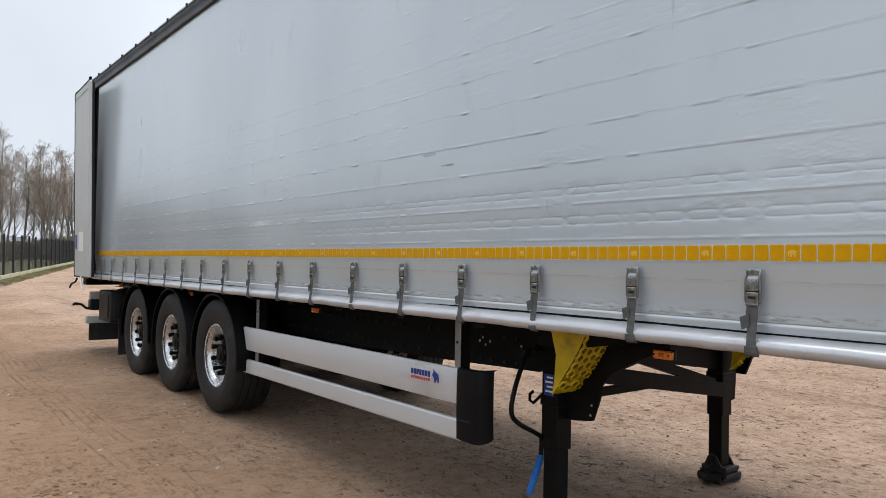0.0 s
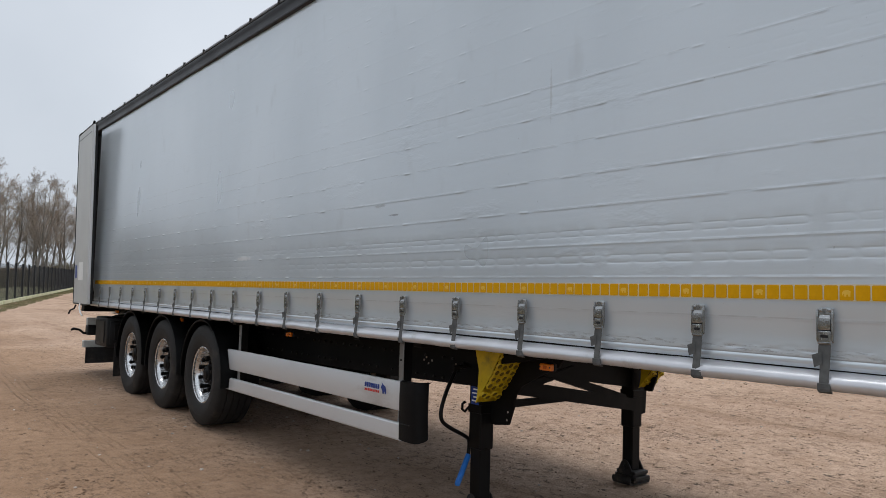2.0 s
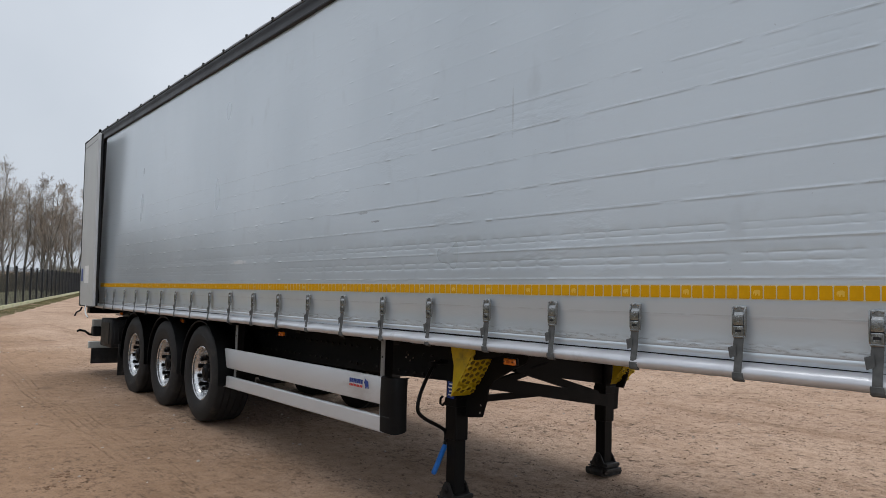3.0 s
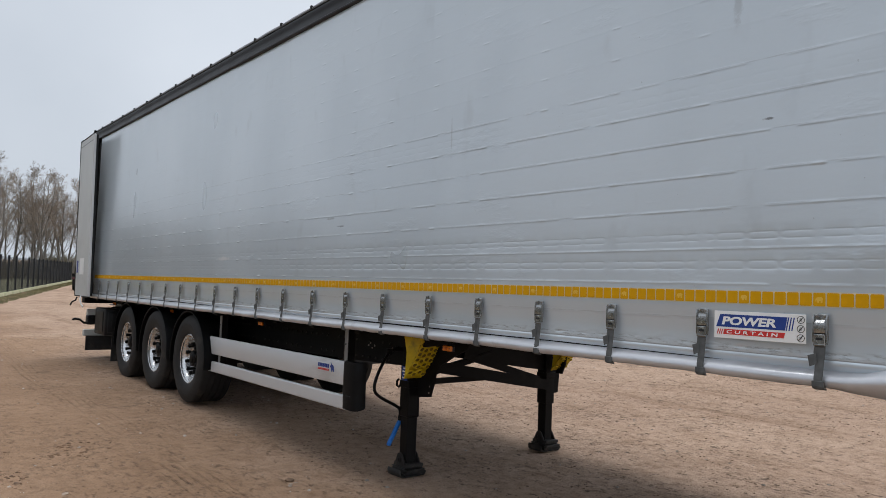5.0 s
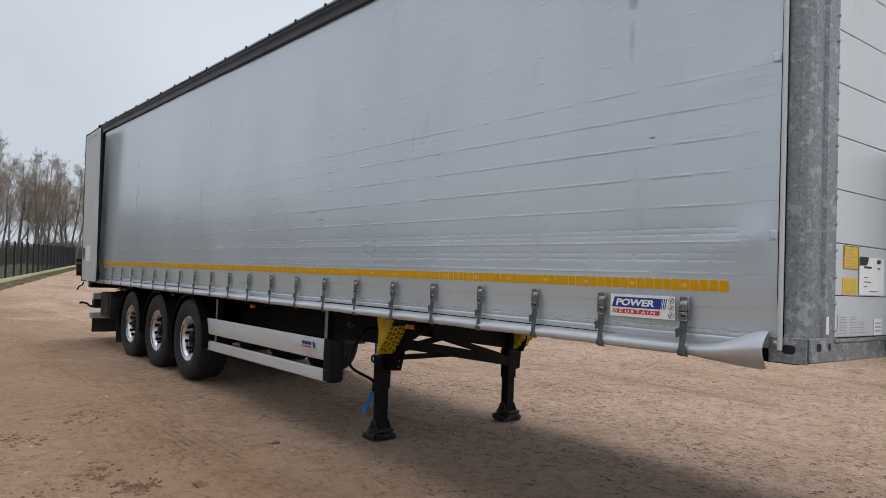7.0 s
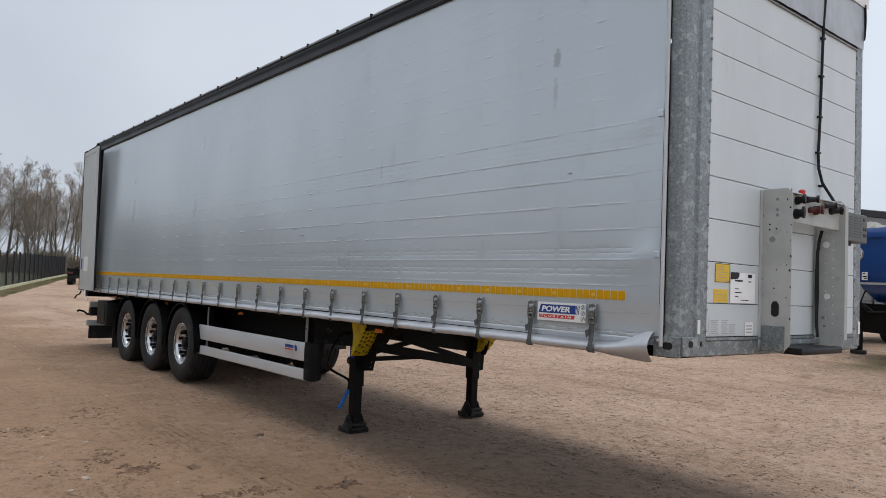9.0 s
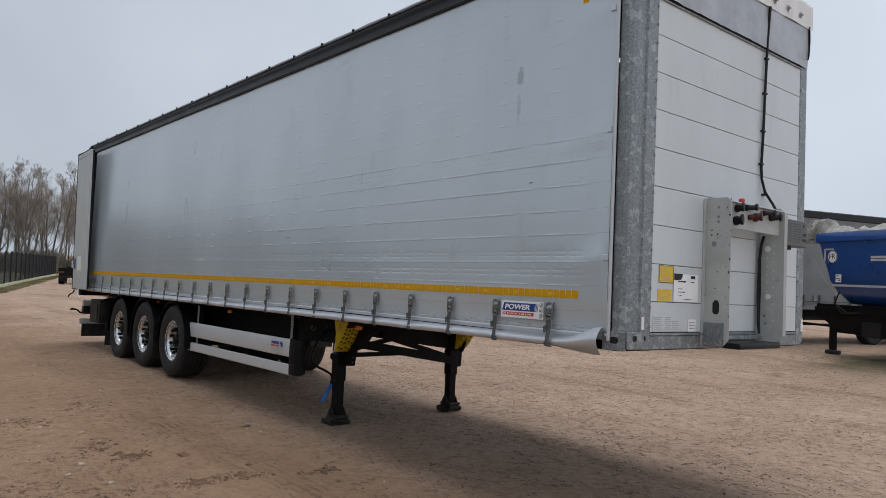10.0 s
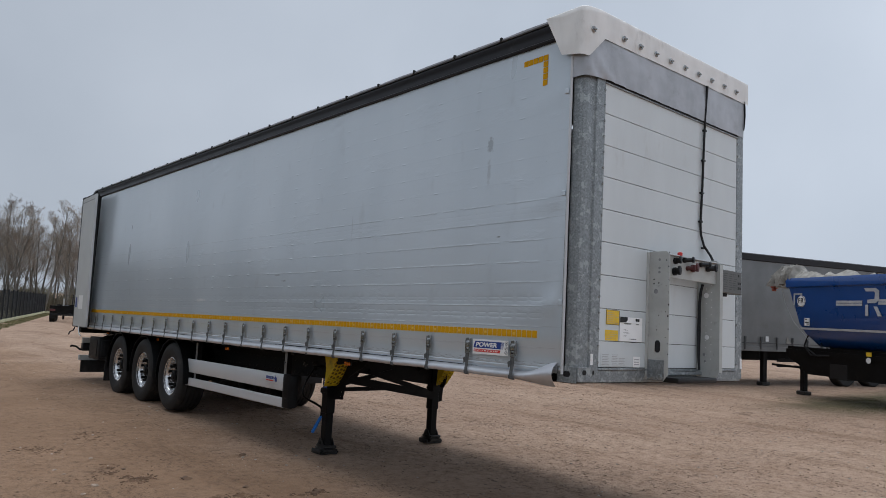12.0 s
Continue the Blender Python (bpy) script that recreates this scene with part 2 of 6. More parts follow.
    c = blend(n, l, math_node(n, l, "MULTIPLY", band(n, l, grit, 0.54, 0.70), 0.55), c, (0.42, 0.33, 0.26))
    spread = noise_node(n, l, 1.1, 6, 0.7, stretch=(1, 0.5, 1))
    crumb_shade = math_node(n, l, "MULTIPLY", band(n, l, noise_node(n, l, 21, 9, 0.8, stretch=(1, 0.55, 1)), 0.50, 0.60), band(n, l, spread, 0.40, 0.62))
    c = blend(n, l, math_node(n, l, "MULTIPLY", crumb_shade, 0.75), c, (0.085, 0.054, 0.036))
    fine = band(n, l, noise_node(n, l, 75, 5, 0.75), 0.52, 0.62)
    c = blend(n, l, math_node(n, l, "MULTIPLY", fine, 0.42), c, (0.11, 0.072, 0.048))
    l.new(c, p.inputs["Base Color"])
    p.inputs["Roughness"].default_value, p.inputs["Specular IOR Level"].default_value = 0.92, 0.2
    h = math_node(n, l, "ADD", math_node(n, l, "MULTIPLY", mid, 1.8), math_node(n, l, "MULTIPLY", grit, 0.6))
    h = math_node(n, l, "ADD", h, math_node(n, l, "MULTIPLY", lumps, -0.9))
    h = math_node(n, l, "SUBTRACT", h, math_node(n, l, "ADD", math_node(n, l, "MULTIPLY", pit_shade, 0.35), math_node(n, l, "MULTIPLY", pit_shade2, 0.2)))
    h = math_node(n, l, "SUBTRACT", h, math_node(n, l, "MULTIPLY", print_, 0.35))
    b = n.new("ShaderNodeBump")
    b.inputs["Strength"].default_value, b.inputs["Distance"].default_value = 1.0, 0.05
    l.new(h, b.inputs["Height"])
    l.new(b.outputs["Normal"], p.inputs["Normal"])
    return m


PVC = curtain_material()
HEM = surf("hem_pvc", (0.60, 0.61, 0.64), 0.33, 0.5, 0.08, 4, 0.25, 25, (0.30, 0.28, 0.26), 0.05, 5)
GALV = galvanised_material()
EARTH = ground_material()
BLACK = surf("black_chassis_paint", (0.0070, 0.0068, 0.0068), 0.5, 0, 0.3, 4, 0.3, 90, (0.022, 0.018, 0.015), 0.20, 3)
PLASTIC = surf("black_plastic", (0.011, 0.0115, 0.013), 0.46, 0, 0.2, 6, 0.35, 300, (0.032, 0.028, 0.025), 0.12, 3)
RUBBER = surf("tyre_rubber", (0.017, 0.0168, 0.017), 0.66, 0, 0.3, 7, 0.4, 80, (0.075, 0.062, 0.05), 0.2, 5)
NUT = surf("black_nut_cap", (0.006, 0.006, 0.0065), 0.42, 0, 0.2, 20, 0.1, 90)
ALLOY = surf("polished_alloy", (0.68, 0.685, 0.69), 0.25, 0.8, 0.06, 12, 0.15, 60, (0.30, 0.28, 0.26), 0.06, 11)
BOARD = surf("aluminium_board", (0.60, 0.61, 0.62), 0.40, 0.2, 0.05, 2, 0.1, 160, (0.36, 0.33, 0.30), 0.05, 3, stretch=(1, 0.3, 1))
ROOFRAIL = surf("dark_anodised_rail", (0.010, 0.0085, 0.0105), 0.42, 0.0, 0.15, 2, 0.1, 60, (0.06, 0.054, 0.055), 0.1, 3)
STEEL = surf("zinc_steel", (0.36, 0.365, 0.365), 0.25, 0.92, 0.2, 25, 0.2, 120, (0.14, 0.135, 0.13), 0.08, 30)
WEB = surf("grey_webbing", (0.098, 0.103, 0.104), 0.85, 0, 0.2, 30, 0.5, 400, (0.10, 0.095, 0.085), 0.2, 20)
AMBER = surf("amber_reflective", (0.66, 0.335, 0.001), 0.8, 0, 0.06, 20, 0.25, 500, (0.50, 0.27, 0.03), 0.06, 30)
AMBER.node_tree.nodes["Principled BSDF"].inputs["Specular IOR Level"].default_value = 0.15
AMBERLIGHT = surf("pale_amber_print", (0.78, 0.48, 0.05), 0.35, 0, 0.05, 20, 0.1, 300)
YELLOW = surf("yellow_paint", (0.70, 0.50, 0.012), 0.42, 0, 0.12, 8, 0.2, 120, (0.16, 0.12, 0.03), 0.28, 9)
ORANGE = surf("orange_lens", (0.75, 0.19, 0.01), 0.22, 0, 0.1, 30, 0.1, 90, coat=0.4)
BLUEGRIP = surf("blue_grip", (0.02, 0.16, 0.55), 0.5, 0, 0.15, 20, 0.2, 200, (0.05, 0.06, 0.08), 0.1, 20)
PANEL = surf("white_panel", (0.645, 0.68, 0.69), 0.36, 0, 0.05, 2, 0.08, 90, (0.46, 0.45, 0.43), 0.10, 2.5, stretch=(1, 1, 0.35))
PAINT = surf("chalky_grey_paint", (0.47, 0.48, 0.46), 0.5, 0, 0.08, 6, 0.15, 120, (0.14, 0.12, 0.11), 0.10, 14)
TARP = surf("grey_tarp", (0.42, 0.435, 0.465), 0.34, 0.1, 0.16, 3, 0.5, 14, (0.17, 0.17, 0.18), 0.24, 2.2)
CAPTARP = surf("white_tarp", (0.84, 0.825, 0.80), 0.48, 0, 0.08, 4, 0.5, 18, (0.30, 0.275, 0.25), 0.24, 3.5, stretch=(1, 1, 0.5))
DOORSKIN = surf("door_skin", (0.56, 0.57, 0.56), 0.45, 0, 0.05, 2, 0.1, 90, (0.40, 0.39, 0.36), 0.08, 3)
NOTICE = surf("white_paper_film", (0.94, 0.94, 0.935), 0.5, 0, 0.02, 10, 0.03, 90)
WHITE = surf("white_film", (0.86, 0.86, 0.85), 0.45, 0, 0.04, 10, 0.05, 90)
YFILM = surf("yellow_film", (0.85, 0.55, 0.02), 0.4, 0, 0.06, 20, 0.05, 90)
NAVY = surf("navy_print", (0.012, 0.045, 0.25), 0.42, 0, 0.05, 20, 0.05, 90)
RED = surf("red_print", (0.62, 0.035, 0.03), 0.42, 0, 0.05, 20, 0.05, 90)
INK = surf("black_print", (0.02, 0.02, 0.02), 0.5, 0, 0.05, 20, 0.05, 90)
BOXPRINT = surf("worn_box_print", (0.07, 0.07, 0.07), 0.6)
GREYINK = surf("grey_print", (0.40, 0.40, 0.41), 0.5, 0, 0.05, 20, 0.05, 90)
SEAL = surf("black_rubber_seal", (0.015, 0.015, 0.016), 0.6, 0, 0.1, 10, 0.1, 90)
MAROON = surf("red_coupling", (0.085, 0.016, 0.016), 0.45, 0, 0.15, 20, 0.1, 90)
EMBLEM = surf("weathered_white_paint", (0.46, 0.47, 0.49), 0.45, 0, 0.1, 6, 0.1, 90)
TIPPER = surf("blue_tipper_paint", (0.003, 0.052, 0.235), 0.3, 0, 0.06, 2, 0.1, 60, (0.02, 0.04, 0.16), 0.12, 2, coat=0.5)
OLDPVC = surf("dull_grey_pvc", (0.20, 0.205, 0.205), 0.5, 0, 0.12, 1.2, 0.3, 8, (0.16, 0.155, 0.145), 0.2, 1.4)
SHEET = surf("crumpled_cover", (0.31, 0.295, 0.265), 0.75, 0, 0.2, 6, 0.6, 12, (0.17, 0.15, 0.13), 0.2, 5)
FENCE = surf("anthracite_coating", (0.018, 0.019, 0.021), 0.55, 0, 0.15, 3, 0.1, 60)
KERB = surf("mossy_concrete", (0.50, 0.50, 0.33), 0.85, 0, 0.15, 1.5, 0.5, 40, (0.20, 0.25, 0.07), 0.35, 1.2)
BARK = surf("bare_bark", (0.20, 0.18, 0.155), 0.9, 0, 0.3, 1.2, 0.5, 30)
TWIG = surf("bare_twig", (0.29, 0.235, 0.185), 0.9, 0, 0.3, 0.5, 0.2, 30)
BRUSH = surf("dry_brush", (0.135, 0.115, 0.075), 0.9, 0, 0.4, 0.4, 0.3, 10)
DULL = surf("dull_aluminium", (0.27, 0.275, 0.28), 0.4, 0.5, 0.12, 5, 0.1, 90, (0.12, 0.115, 0.11), 0.15, 6)
GRASS = surf("worn_grass", (0.13, 0.125, 0.05), 0.85, 0, 0.4, 2, 0.4, 40, (0.16, 0.13, 0.07), 0.3, 2)
FLINT = surf("dusty_stone", (0.33, 0.255, 0.195), 0.9, 0, 0.3, 8, 0.4, 60)
STONE = surf("grit_stone", (0.36, 0.31, 0.265), 0.85, 0, 0.4, 8, 0.4, 60)
DAMP = surf("damp_earth", (0.140, 0.083, 0.049), 0.95, 0, 0.4, 6, 0.6, 60, (0.15, 0.095, 0.06), 0.3, 3)
CLOD = surf("damp_clod", (0.15, 0.095, 0.06), 0.95, 0, 0.35, 8, 0.6, 60)


# ---- small building kit ----
def finish(bm, name, material, sharp=32):
    bmesh.ops.recalc_face_normals(bm, faces=bm.faces[:])
    me = bpy.data.meshes.new(name)
    bm.to_mesh(me)
    bm.free()
    me.materials.append(material)
    me.shade_smooth()
    me.set_sharp_from_angle(angle=radians(sharp))
    return me


def part(name, bm, material, parent, label="", sharp=32):
    ob = new(name, finish(bm, name, material, sharp))
    ob.parent = parent
    if label:
        ob["label"] = label
    return ob


def twin(ob, m):
    """The same part once more, on the same mesh, at the pose m."""
    return copy_thing(ob, m)


def thing(name, label, category, group="", kind="", m=None):
    ob = new(name)
    ob.empty_display_size = 0.2
    if m is not None:
        ob.matrix_basis = m
    return tagged(ob, label, category, group, kind)


def box(bm, x0, x1, y0, y1, z0, z1, bev=0.0, seg=1):
    vs = [bm.verts.new((x, y, z)) for x in (x0, x1) for y in (y0, y1) for z in (z0, z1)]
    fs = [bm.faces.new([vs[i] for i in f]) for f in ((0, 1, 3, 2), (4, 6, 7, 5), (0, 4, 5, 1), (2, 3, 7, 6), (0, 2, 6, 4), (1, 5, 7, 3))]
    if bev:
        es = list({e for f in fs for e in f.edges})
        bmesh.ops.bevel(bm, geom=es, offset=bev, segments=seg, profile=0.5, affect="EDGES")
    return bm


def B(*a, bev=0.0, seg=1):
    return box(bmesh.new(), *a, bev=bev, seg=seg)


def prism(bm, pts, axis, a, b, bev=0.0):
    """A flat outline pushed from a to b along an axis; pts are the two other coordinates in xyz order."""
    def at(p, h):
        p = list(p)
        p.insert(axis, h)
        return p
    lo, hi = [bm.verts.new(at(p, a)) for p in pts], [bm.verts.new(at(p, b)) for p in pts]
    fs = [bm.faces.new(lo), bm.faces.new(hi[::-1])]
    k = len(pts)
    fs += [bm.faces.new((lo[i], lo[(i + 1) % k], hi[(i + 1) % k], hi[i])) for i in range(k)]
    if bev:
        bmesh.ops.bevel(bm, geom=list({e for f in fs[:2] for e in f.edges}), offset=bev, segments=1, affect="EDGES")
    return bm


def tube(bm, pts, r, n=8, caps=True):
    pts = [Vector(p) for p in pts]
    rs = r if isinstance(r, (list, tuple)) else [r] * len(pts)
    rings, side = [], None
    for i, p in enumerate(pts):
        d = (pts[min(i + 1, len(pts) - 1)] - pts[max(i - 1, 0)]).normalized()
        side = (side - d * side.dot(d)) if side is not None else d.orthogonal()
        if side.length < 1e-4:
            side = d.orthogonal()
        side.normalize()
        up = d.cross(side)
        rings.append([bm.verts.new(p + rs[i] * (side * math.cos(2 * math.pi * k / n) + up * math.sin(2 * math.pi * k / n))) for k in range(n)])
    for a, b in zip(rings, rings[1:]):
        for k in range(n):
            bm.faces.new((a[k], a[(k + 1) % n], b[(k + 1) % n], b[k]))
    if caps and n > 2:
        bm.faces.new(rings[0][::-1])
        bm.faces.new(rings[-1])
    return bm


def lathe(bm, prof, n=32, axis="x", closed=False):
    """A profile of (height, radius) turned round an axis through the origin."""
    rings = []
    for h, r in prof:
        ring = []
        for k in range(n):
            a = 2 * math.pi * k / n
            c, s = r * math.cos(a), r * math.sin(a)
            ring.append(bm.verts.new({"x": (h, c, s), "y": (c, h, s), "z": (c, s, h)}[axis]))
        rings.append(ring)
    pairs = list(zip(rings, rings[1:])) + ([(rings[-1], rings[0])] if closed else [])
    for a, b in pairs:
        for k in range(n):
            bm.faces.new((a[k], a[(k + 1) % n], b[(k + 1) % n], b[k]))
    if not closed:
        for ring in (rings[0], rings[-1]):
            bm.faces.new(ring)
    return bm


def sheet(us, vs, fn):
    """A sheet of quads over two lists of parameters."""
    bm = bmesh.new()
    rows = [[bm.verts.new(fn(u, v)) for v in vs] for u in us]
    for a, b in zip(rows, rows[1:]):
        for k in range(len(vs) - 1):
            bm.faces.new((a[k], a[k + 1], b[k + 1], b[k]))
    return bm


def sweep(bm, sections):
    """Skin over a row of open cross-sections with as many points each."""
    rows = [[bm.verts.new(p) for p in s] for s in sections]
    for a, b in zip(rows, rows[1:]):
        for k in range(len(a) - 1):
            bm.faces.new((a[k], a[k + 1], b[k + 1], b[k]))
    return bm


def letters(text, width, height, material, parent, m, thick=0.0006, slant=0.0, bold=0.022):
    """Raised lettering in the built-in font, brought to a width and height."""
    fc = bpy.data.curves.new("letters", "FONT")
    fc.body, fc.size, fc.align_x, fc.align_y = text, 1.0, "CENTER", "CENTER"
    fc.offset = bold
    tmp = bpy.data.objects.new("letters", fc)
    scene.collection.objects.link(tmp)
    bpy.context.view_layer.update()
    me = bpy.data.meshes.new_from_object(tmp.evaluated_get(bpy.context.evaluated_depsgraph_get()))
    bpy.data.objects.remove(tmp)
    xs, ys = [v.co.x for v in me.vertices], [v.co.y for v in me.vertices]
    sx, sy = width / (max(xs) - min(xs)), height / (max(ys) - min(ys))
    bm = bmesh.new()
    bm.from_mesh(me)
    for v in bm.verts:
        up_ = (v.co.y - (max(ys) + min(ys)) / 2) * sy
        v.co = ((v.co.x - (max(xs) + min(xs)) / 2) * sx + slant * up_, up_, 0)
    up = bmesh.ops.extrude_face_region(bm, geom=bm.faces[:])["geom"]
    bmesh.ops.translate(bm, verts=[g for g in up if isinstance(g, bmesh.types.BMVert)], vec=(0, 0, thick))
    ob = part("letters", bm, material, parent)
    ob.matrix_basis = m
    return ob


def span(a, b, n):
    return [a + (b - a) * i / n for i in range(n + 1)]


def nz(x, y=0.0, z=0.0):
    return noise.noise((x, y, z))


def smooth(a, b, x):
    t = max(0.0, min(1.0, (x - a) / (b - a)))
    return t * t * (3 - 2 * t)


# ---- the curtainside trailer ----
trailer = thing("curtainside_trailer", "silver-grey three-axle curtainside semi-trailer on its landing legs, rear door folded open", "trailer", m=TILT)
BUCKLE_Y = [0.63, 1.18, 1.72, 2.25, 2.79, 3.32, 3.89, 4.44, 5.0, 5.57, 6.14, 6.69, 7.25, 7.82, 8.38, 8.93, 9.48, 10.05, 10.6, 11.16, 11.72, 12.24]


def strap_off(y):
    """Distance to the nearest upright strap behind the curtain."""
    return min(abs(y - 0.018 - b) for b in BUCKLE_Y)


def weld(y, z):
    """Welded seams: thin ridges, broken here and there, with a thicker lump where a strap crosses."""
    d = 0.0
    for k, at in enumerate(SEAMS):
        u = abs(z - at)
        if u < 0.014:
            line = 1.0 - smooth(0.0015, 0.0055, u)
            lump = 1.0 - smooth(0.0018, 0.0065, u)
            strong = (1 - 0.7 * smooth(3.0, 7.0, y)) * (0.55 + 0.35 * smooth(-0.25, 0.2, nz(y * 0.5, k * 3.7))) * (0.30 if at > 2.7 else 1.0)
            broken = smooth(-0.34, -0.16, nz(y * 5.5, k * 5.1, 7.0)) * (1 - smooth(0.93, 0.98, 2 * abs(((y - 0.010 * math.sin(3.1 * y)) / 0.1625 + 0.04) % 1.0 - 0.5)))
            s_ = strap_off(y)
            knot = 1.0 - smooth(0.020, 0.036, s_)
            d += 0.0011 * line * strong * broken * (1 - knot) + 0.0021 * lump * knot * (0.75 + 0.6 * nz(y * 0.9, k * 9.1)) * (1 - 0.85 * smooth(4.2, 6.5, y) * smooth(2.3, 2.8, at))
    return d


def pucker(y, z):
    """Rows of shallow ovals pressed in between the straps."""
    d = 0.0
    fade = 1 - 0.45 * smooth(3.5, 6.5, y)
    for zc, half, deep in ((1.640, 0.021, 1.0), (1.774, 0.018, 0.8), (2.497, 0.024, 0.35)):
        v = (z - zc) / half
        if abs(v) < 1.3:
            a = 2 * abs(((y - 0.010 * math.sin(3.1 * y)) / 0.1625 + 0.04) % 1.0 - 0.5)
            rim = math.sqrt((a / 0.93) ** 10 + v * v)
            d -= 0.0013 * fade * deep * (math.exp(-(((rim - 0.9) / 0.15) ** 2)) + 0.25 * (1 - smooth(0.6, 0.95, rim))) * smooth(0.020, 0.034, strap_off(y)) * smooth(-0.5, -0.1, nz(y * 0.9, zc * 9)) * (0.85 + 0.5 * nz(y * 3, zc * 5))
    return d


def bulge(y, z):
    """How far the curtain stands out from its plane."""
    d = 0.004 * math.sin(1.05 * y + 1.4 * math.sin(0.9 * z + 0.4)) + 0.0025 * math.sin(2.3 * y - 2.1 * z + 1.1) * math.sin(0.8 * y + 1.7 * z)
    d += 0.0012 * math.sin(5.1 * y + 2.0 * math.sin(2.2 * z)) * math.sin(3.7 * z + 0.7 * y)
    d *= 1 - 0.8 * smooth(7.0, 11.0, y)
    d -= 0.019 * smooth(1.485, 1.30, z)
    for zc in (1.746, 2.62, 3.46):
        near = math.exp(-((y - 0.15) / 0.28))
        d += 0.012 * near * math.exp(-(((z - zc + 0.25 * (y - 0.19)) / 0.10) ** 2)) * smooth(0.16, 0.24, y)
    for cy, cz, deep in ((3.60, 3.80, 0.012), (7.0, 3.74, 0.008), (6.6, 3.60, 0.004)):
        across = z - cz + 0.22 * (y - cy)
        d += deep * math.exp(-(((y - cy) / 0.13) ** 2) - (across / 0.022) ** 2) - 0.5 * deep * math.exp(-(((y - cy) / 0.16) ** 2) - ((across + 0.035) / 0.03) ** 2)
    if z < 1.34:
        tick = 2 * abs((y / 0.16 + 0.3) % 1.0 - 0.5)
        d += (0.0009 * nz(y * 9, z * 22, 1.0) + 0.0013 * nz(y * 24, z * 55, 5.0)) * math.exp(-(((z - 1.262) / 0.022) ** 2))
        d -= 0.0017 * math.exp(-(((z - 1.264 - 0.004 * nz(y * 4)) / 0.005) ** 2)) * (1 - smooth(0.3, 0.6, tick)) * smooth(-0.25, 0.15, nz(y * 2.3, 8.0))
        d += 0.0030 * smooth(1.238, 1.231, z) - 0.0025 * math.exp(-(((z - 1.240) / 0.003) ** 2)) * (1 - 0.8 * smooth(0.88, 0.96, tick)) - 0.019 * smooth(1.224, 1.190, z)
    return d


ys = span(0.145, 7.0, 640) + span(7.015, 12.76, 320)
fine = [at + o for at in SEAMS for o in (-0.012, -0.0055, -0.0018, 0.0018, 0.0055, 0.012)] + [zc + h * o for zc, h in ((1.640, 0.021), (1.774, 0.018), (2.497, 0.024)) for o in (-1.25, -1.08, -0.9, -0.72, -0.5, 0.5, 0.72, 0.9, 1.08, 1.25)] + span(1.188, 1.32, 44)
broad = [z for z in span(1.345, 3.895, 62) if min(abs(z - f) for f in fine) > 0.009]
zs = sorted(fine + broad) + [3.90]
curtain = part("curtain", sheet(ys, zs, lambda y, z: (-bulge(y, z) - (weld(y, z) + pucker(y, z)) * smooth(0.2, 0.5, y), y, z)), PVC, trailer, "silver PVC side curtain with welded seams", 75)


def hem_section(y):
    end = smooth(0.25, 0.185, y)
    wob = 0.005 * nz(y * 3.1, 4.4) + 0.004 * nz(y * 11, 2.2)
    dent = 0.001 * math.exp(-(((y - 4.15) / 0.16) ** 2))
    out = [(0.042, 1.208), (0.029, 1.196), (0.012, 1.187), (-0.010, 1.180), (-0.023, 1.168), (-0.026, 1.150), (-0.021, 1.134), (-0.008, 1.126), (0.004, 1.130)]
    pts = []
    for i, (x, z) in enumerate(out):
        k = i / (len(out) - 1)
        fl = smooth(0.50 + 0.25 * k, 0.18, y)
        xf = 0.01 - 0.066 * math.sin(math.pi * min(1.0, k * 1.05)) ** 0.8
        zf = 1.285 - 0.175 * k
        pts.append((x + (xf - x) * fl + wob + dent * (1 - k), y + 0.010 * end * smooth(0.70, 1.0, k), z + (zf - z) * fl + 0.5 * wob - 0.016 * fl * k + 0.006 * end * smooth(0.8, 1.0, k)))
    return pts


bm = sweep(bmesh.new(), [hem_section(y) for y in span(0.185, 13.2, 420)])
part("curtain_hem", bm, HEM, trailer, "bright rolled lower hem of the curtain", 50)

# yellow reflective squares along the curtain
me = finish(prism(bmesh.new(), [(0.004, 0), (0.0465, 0), (0.0505, 0.004), (0.0505, 0.052), (0.0465, 0.056), (0.004, 0.056), (0, 0.052), (0, 0.004)], 0, -0.0006, 0.0002), "reflective_square", AMBER)
mk = bmesh.new()
prism(mk, [(0.012, 0.014), (0.012, 0.026), (0.010, 0.033), (0.018, 0.038), (0.028, 0.038), (0.036, 0.036), (0.041, 0.030), (0.041, 0.022), (0.038, 0.016), (0.037, 0.024), (0.034, 0.024), (0.033, 0.014), (0.027, 0.014), (0.026, 0.022), (0.020, 0.022), (0.019, 0.014)], 0, -0.0012, -0.0007)
mark_me = finish(mk, "printed_mark", AMBERLIGHT)


def square(y, z, tall=1.0):
    ob = new("reflective_square", me)
    ob.parent = curtain
    ob.matrix_basis = pose(-bulge(y + 0.025, z + 0.028) - 0.0022, y, z) @ Matrix.Diagonal((1, 1, tall, 1))
    return ob


part("strip_backing", sheet(span(0.388, 12.63, 500), [1.459, 1.478, 1.505, 1.524], lambda y, z: (-bulge(y, z) - 0.0012, y, z)), surf("pale_strip_film", (0.66, 0.61, 0.46), 0.35, 0, 0.05, 8, 0.05, 90), curtain)
for k in range(219):
    y = 0.392 + 0.0559 * k
    square(y, 1.4635)
    if k % 6 == 4:
        ob = new("printed_mark", mark_me)
        ob.parent = curtain
        ob.matrix_basis = pose(-bulge(y + 0.025, 1.49) - 0.0022, y, 1.4635)
for k in range(5):
    square(0.385, 3.752 - 0.0535 * k, 0.87)
for k in range(4):
    square(0.4405 + 0.0545 * k, 3.752 - 0.001 * k, 0.87)

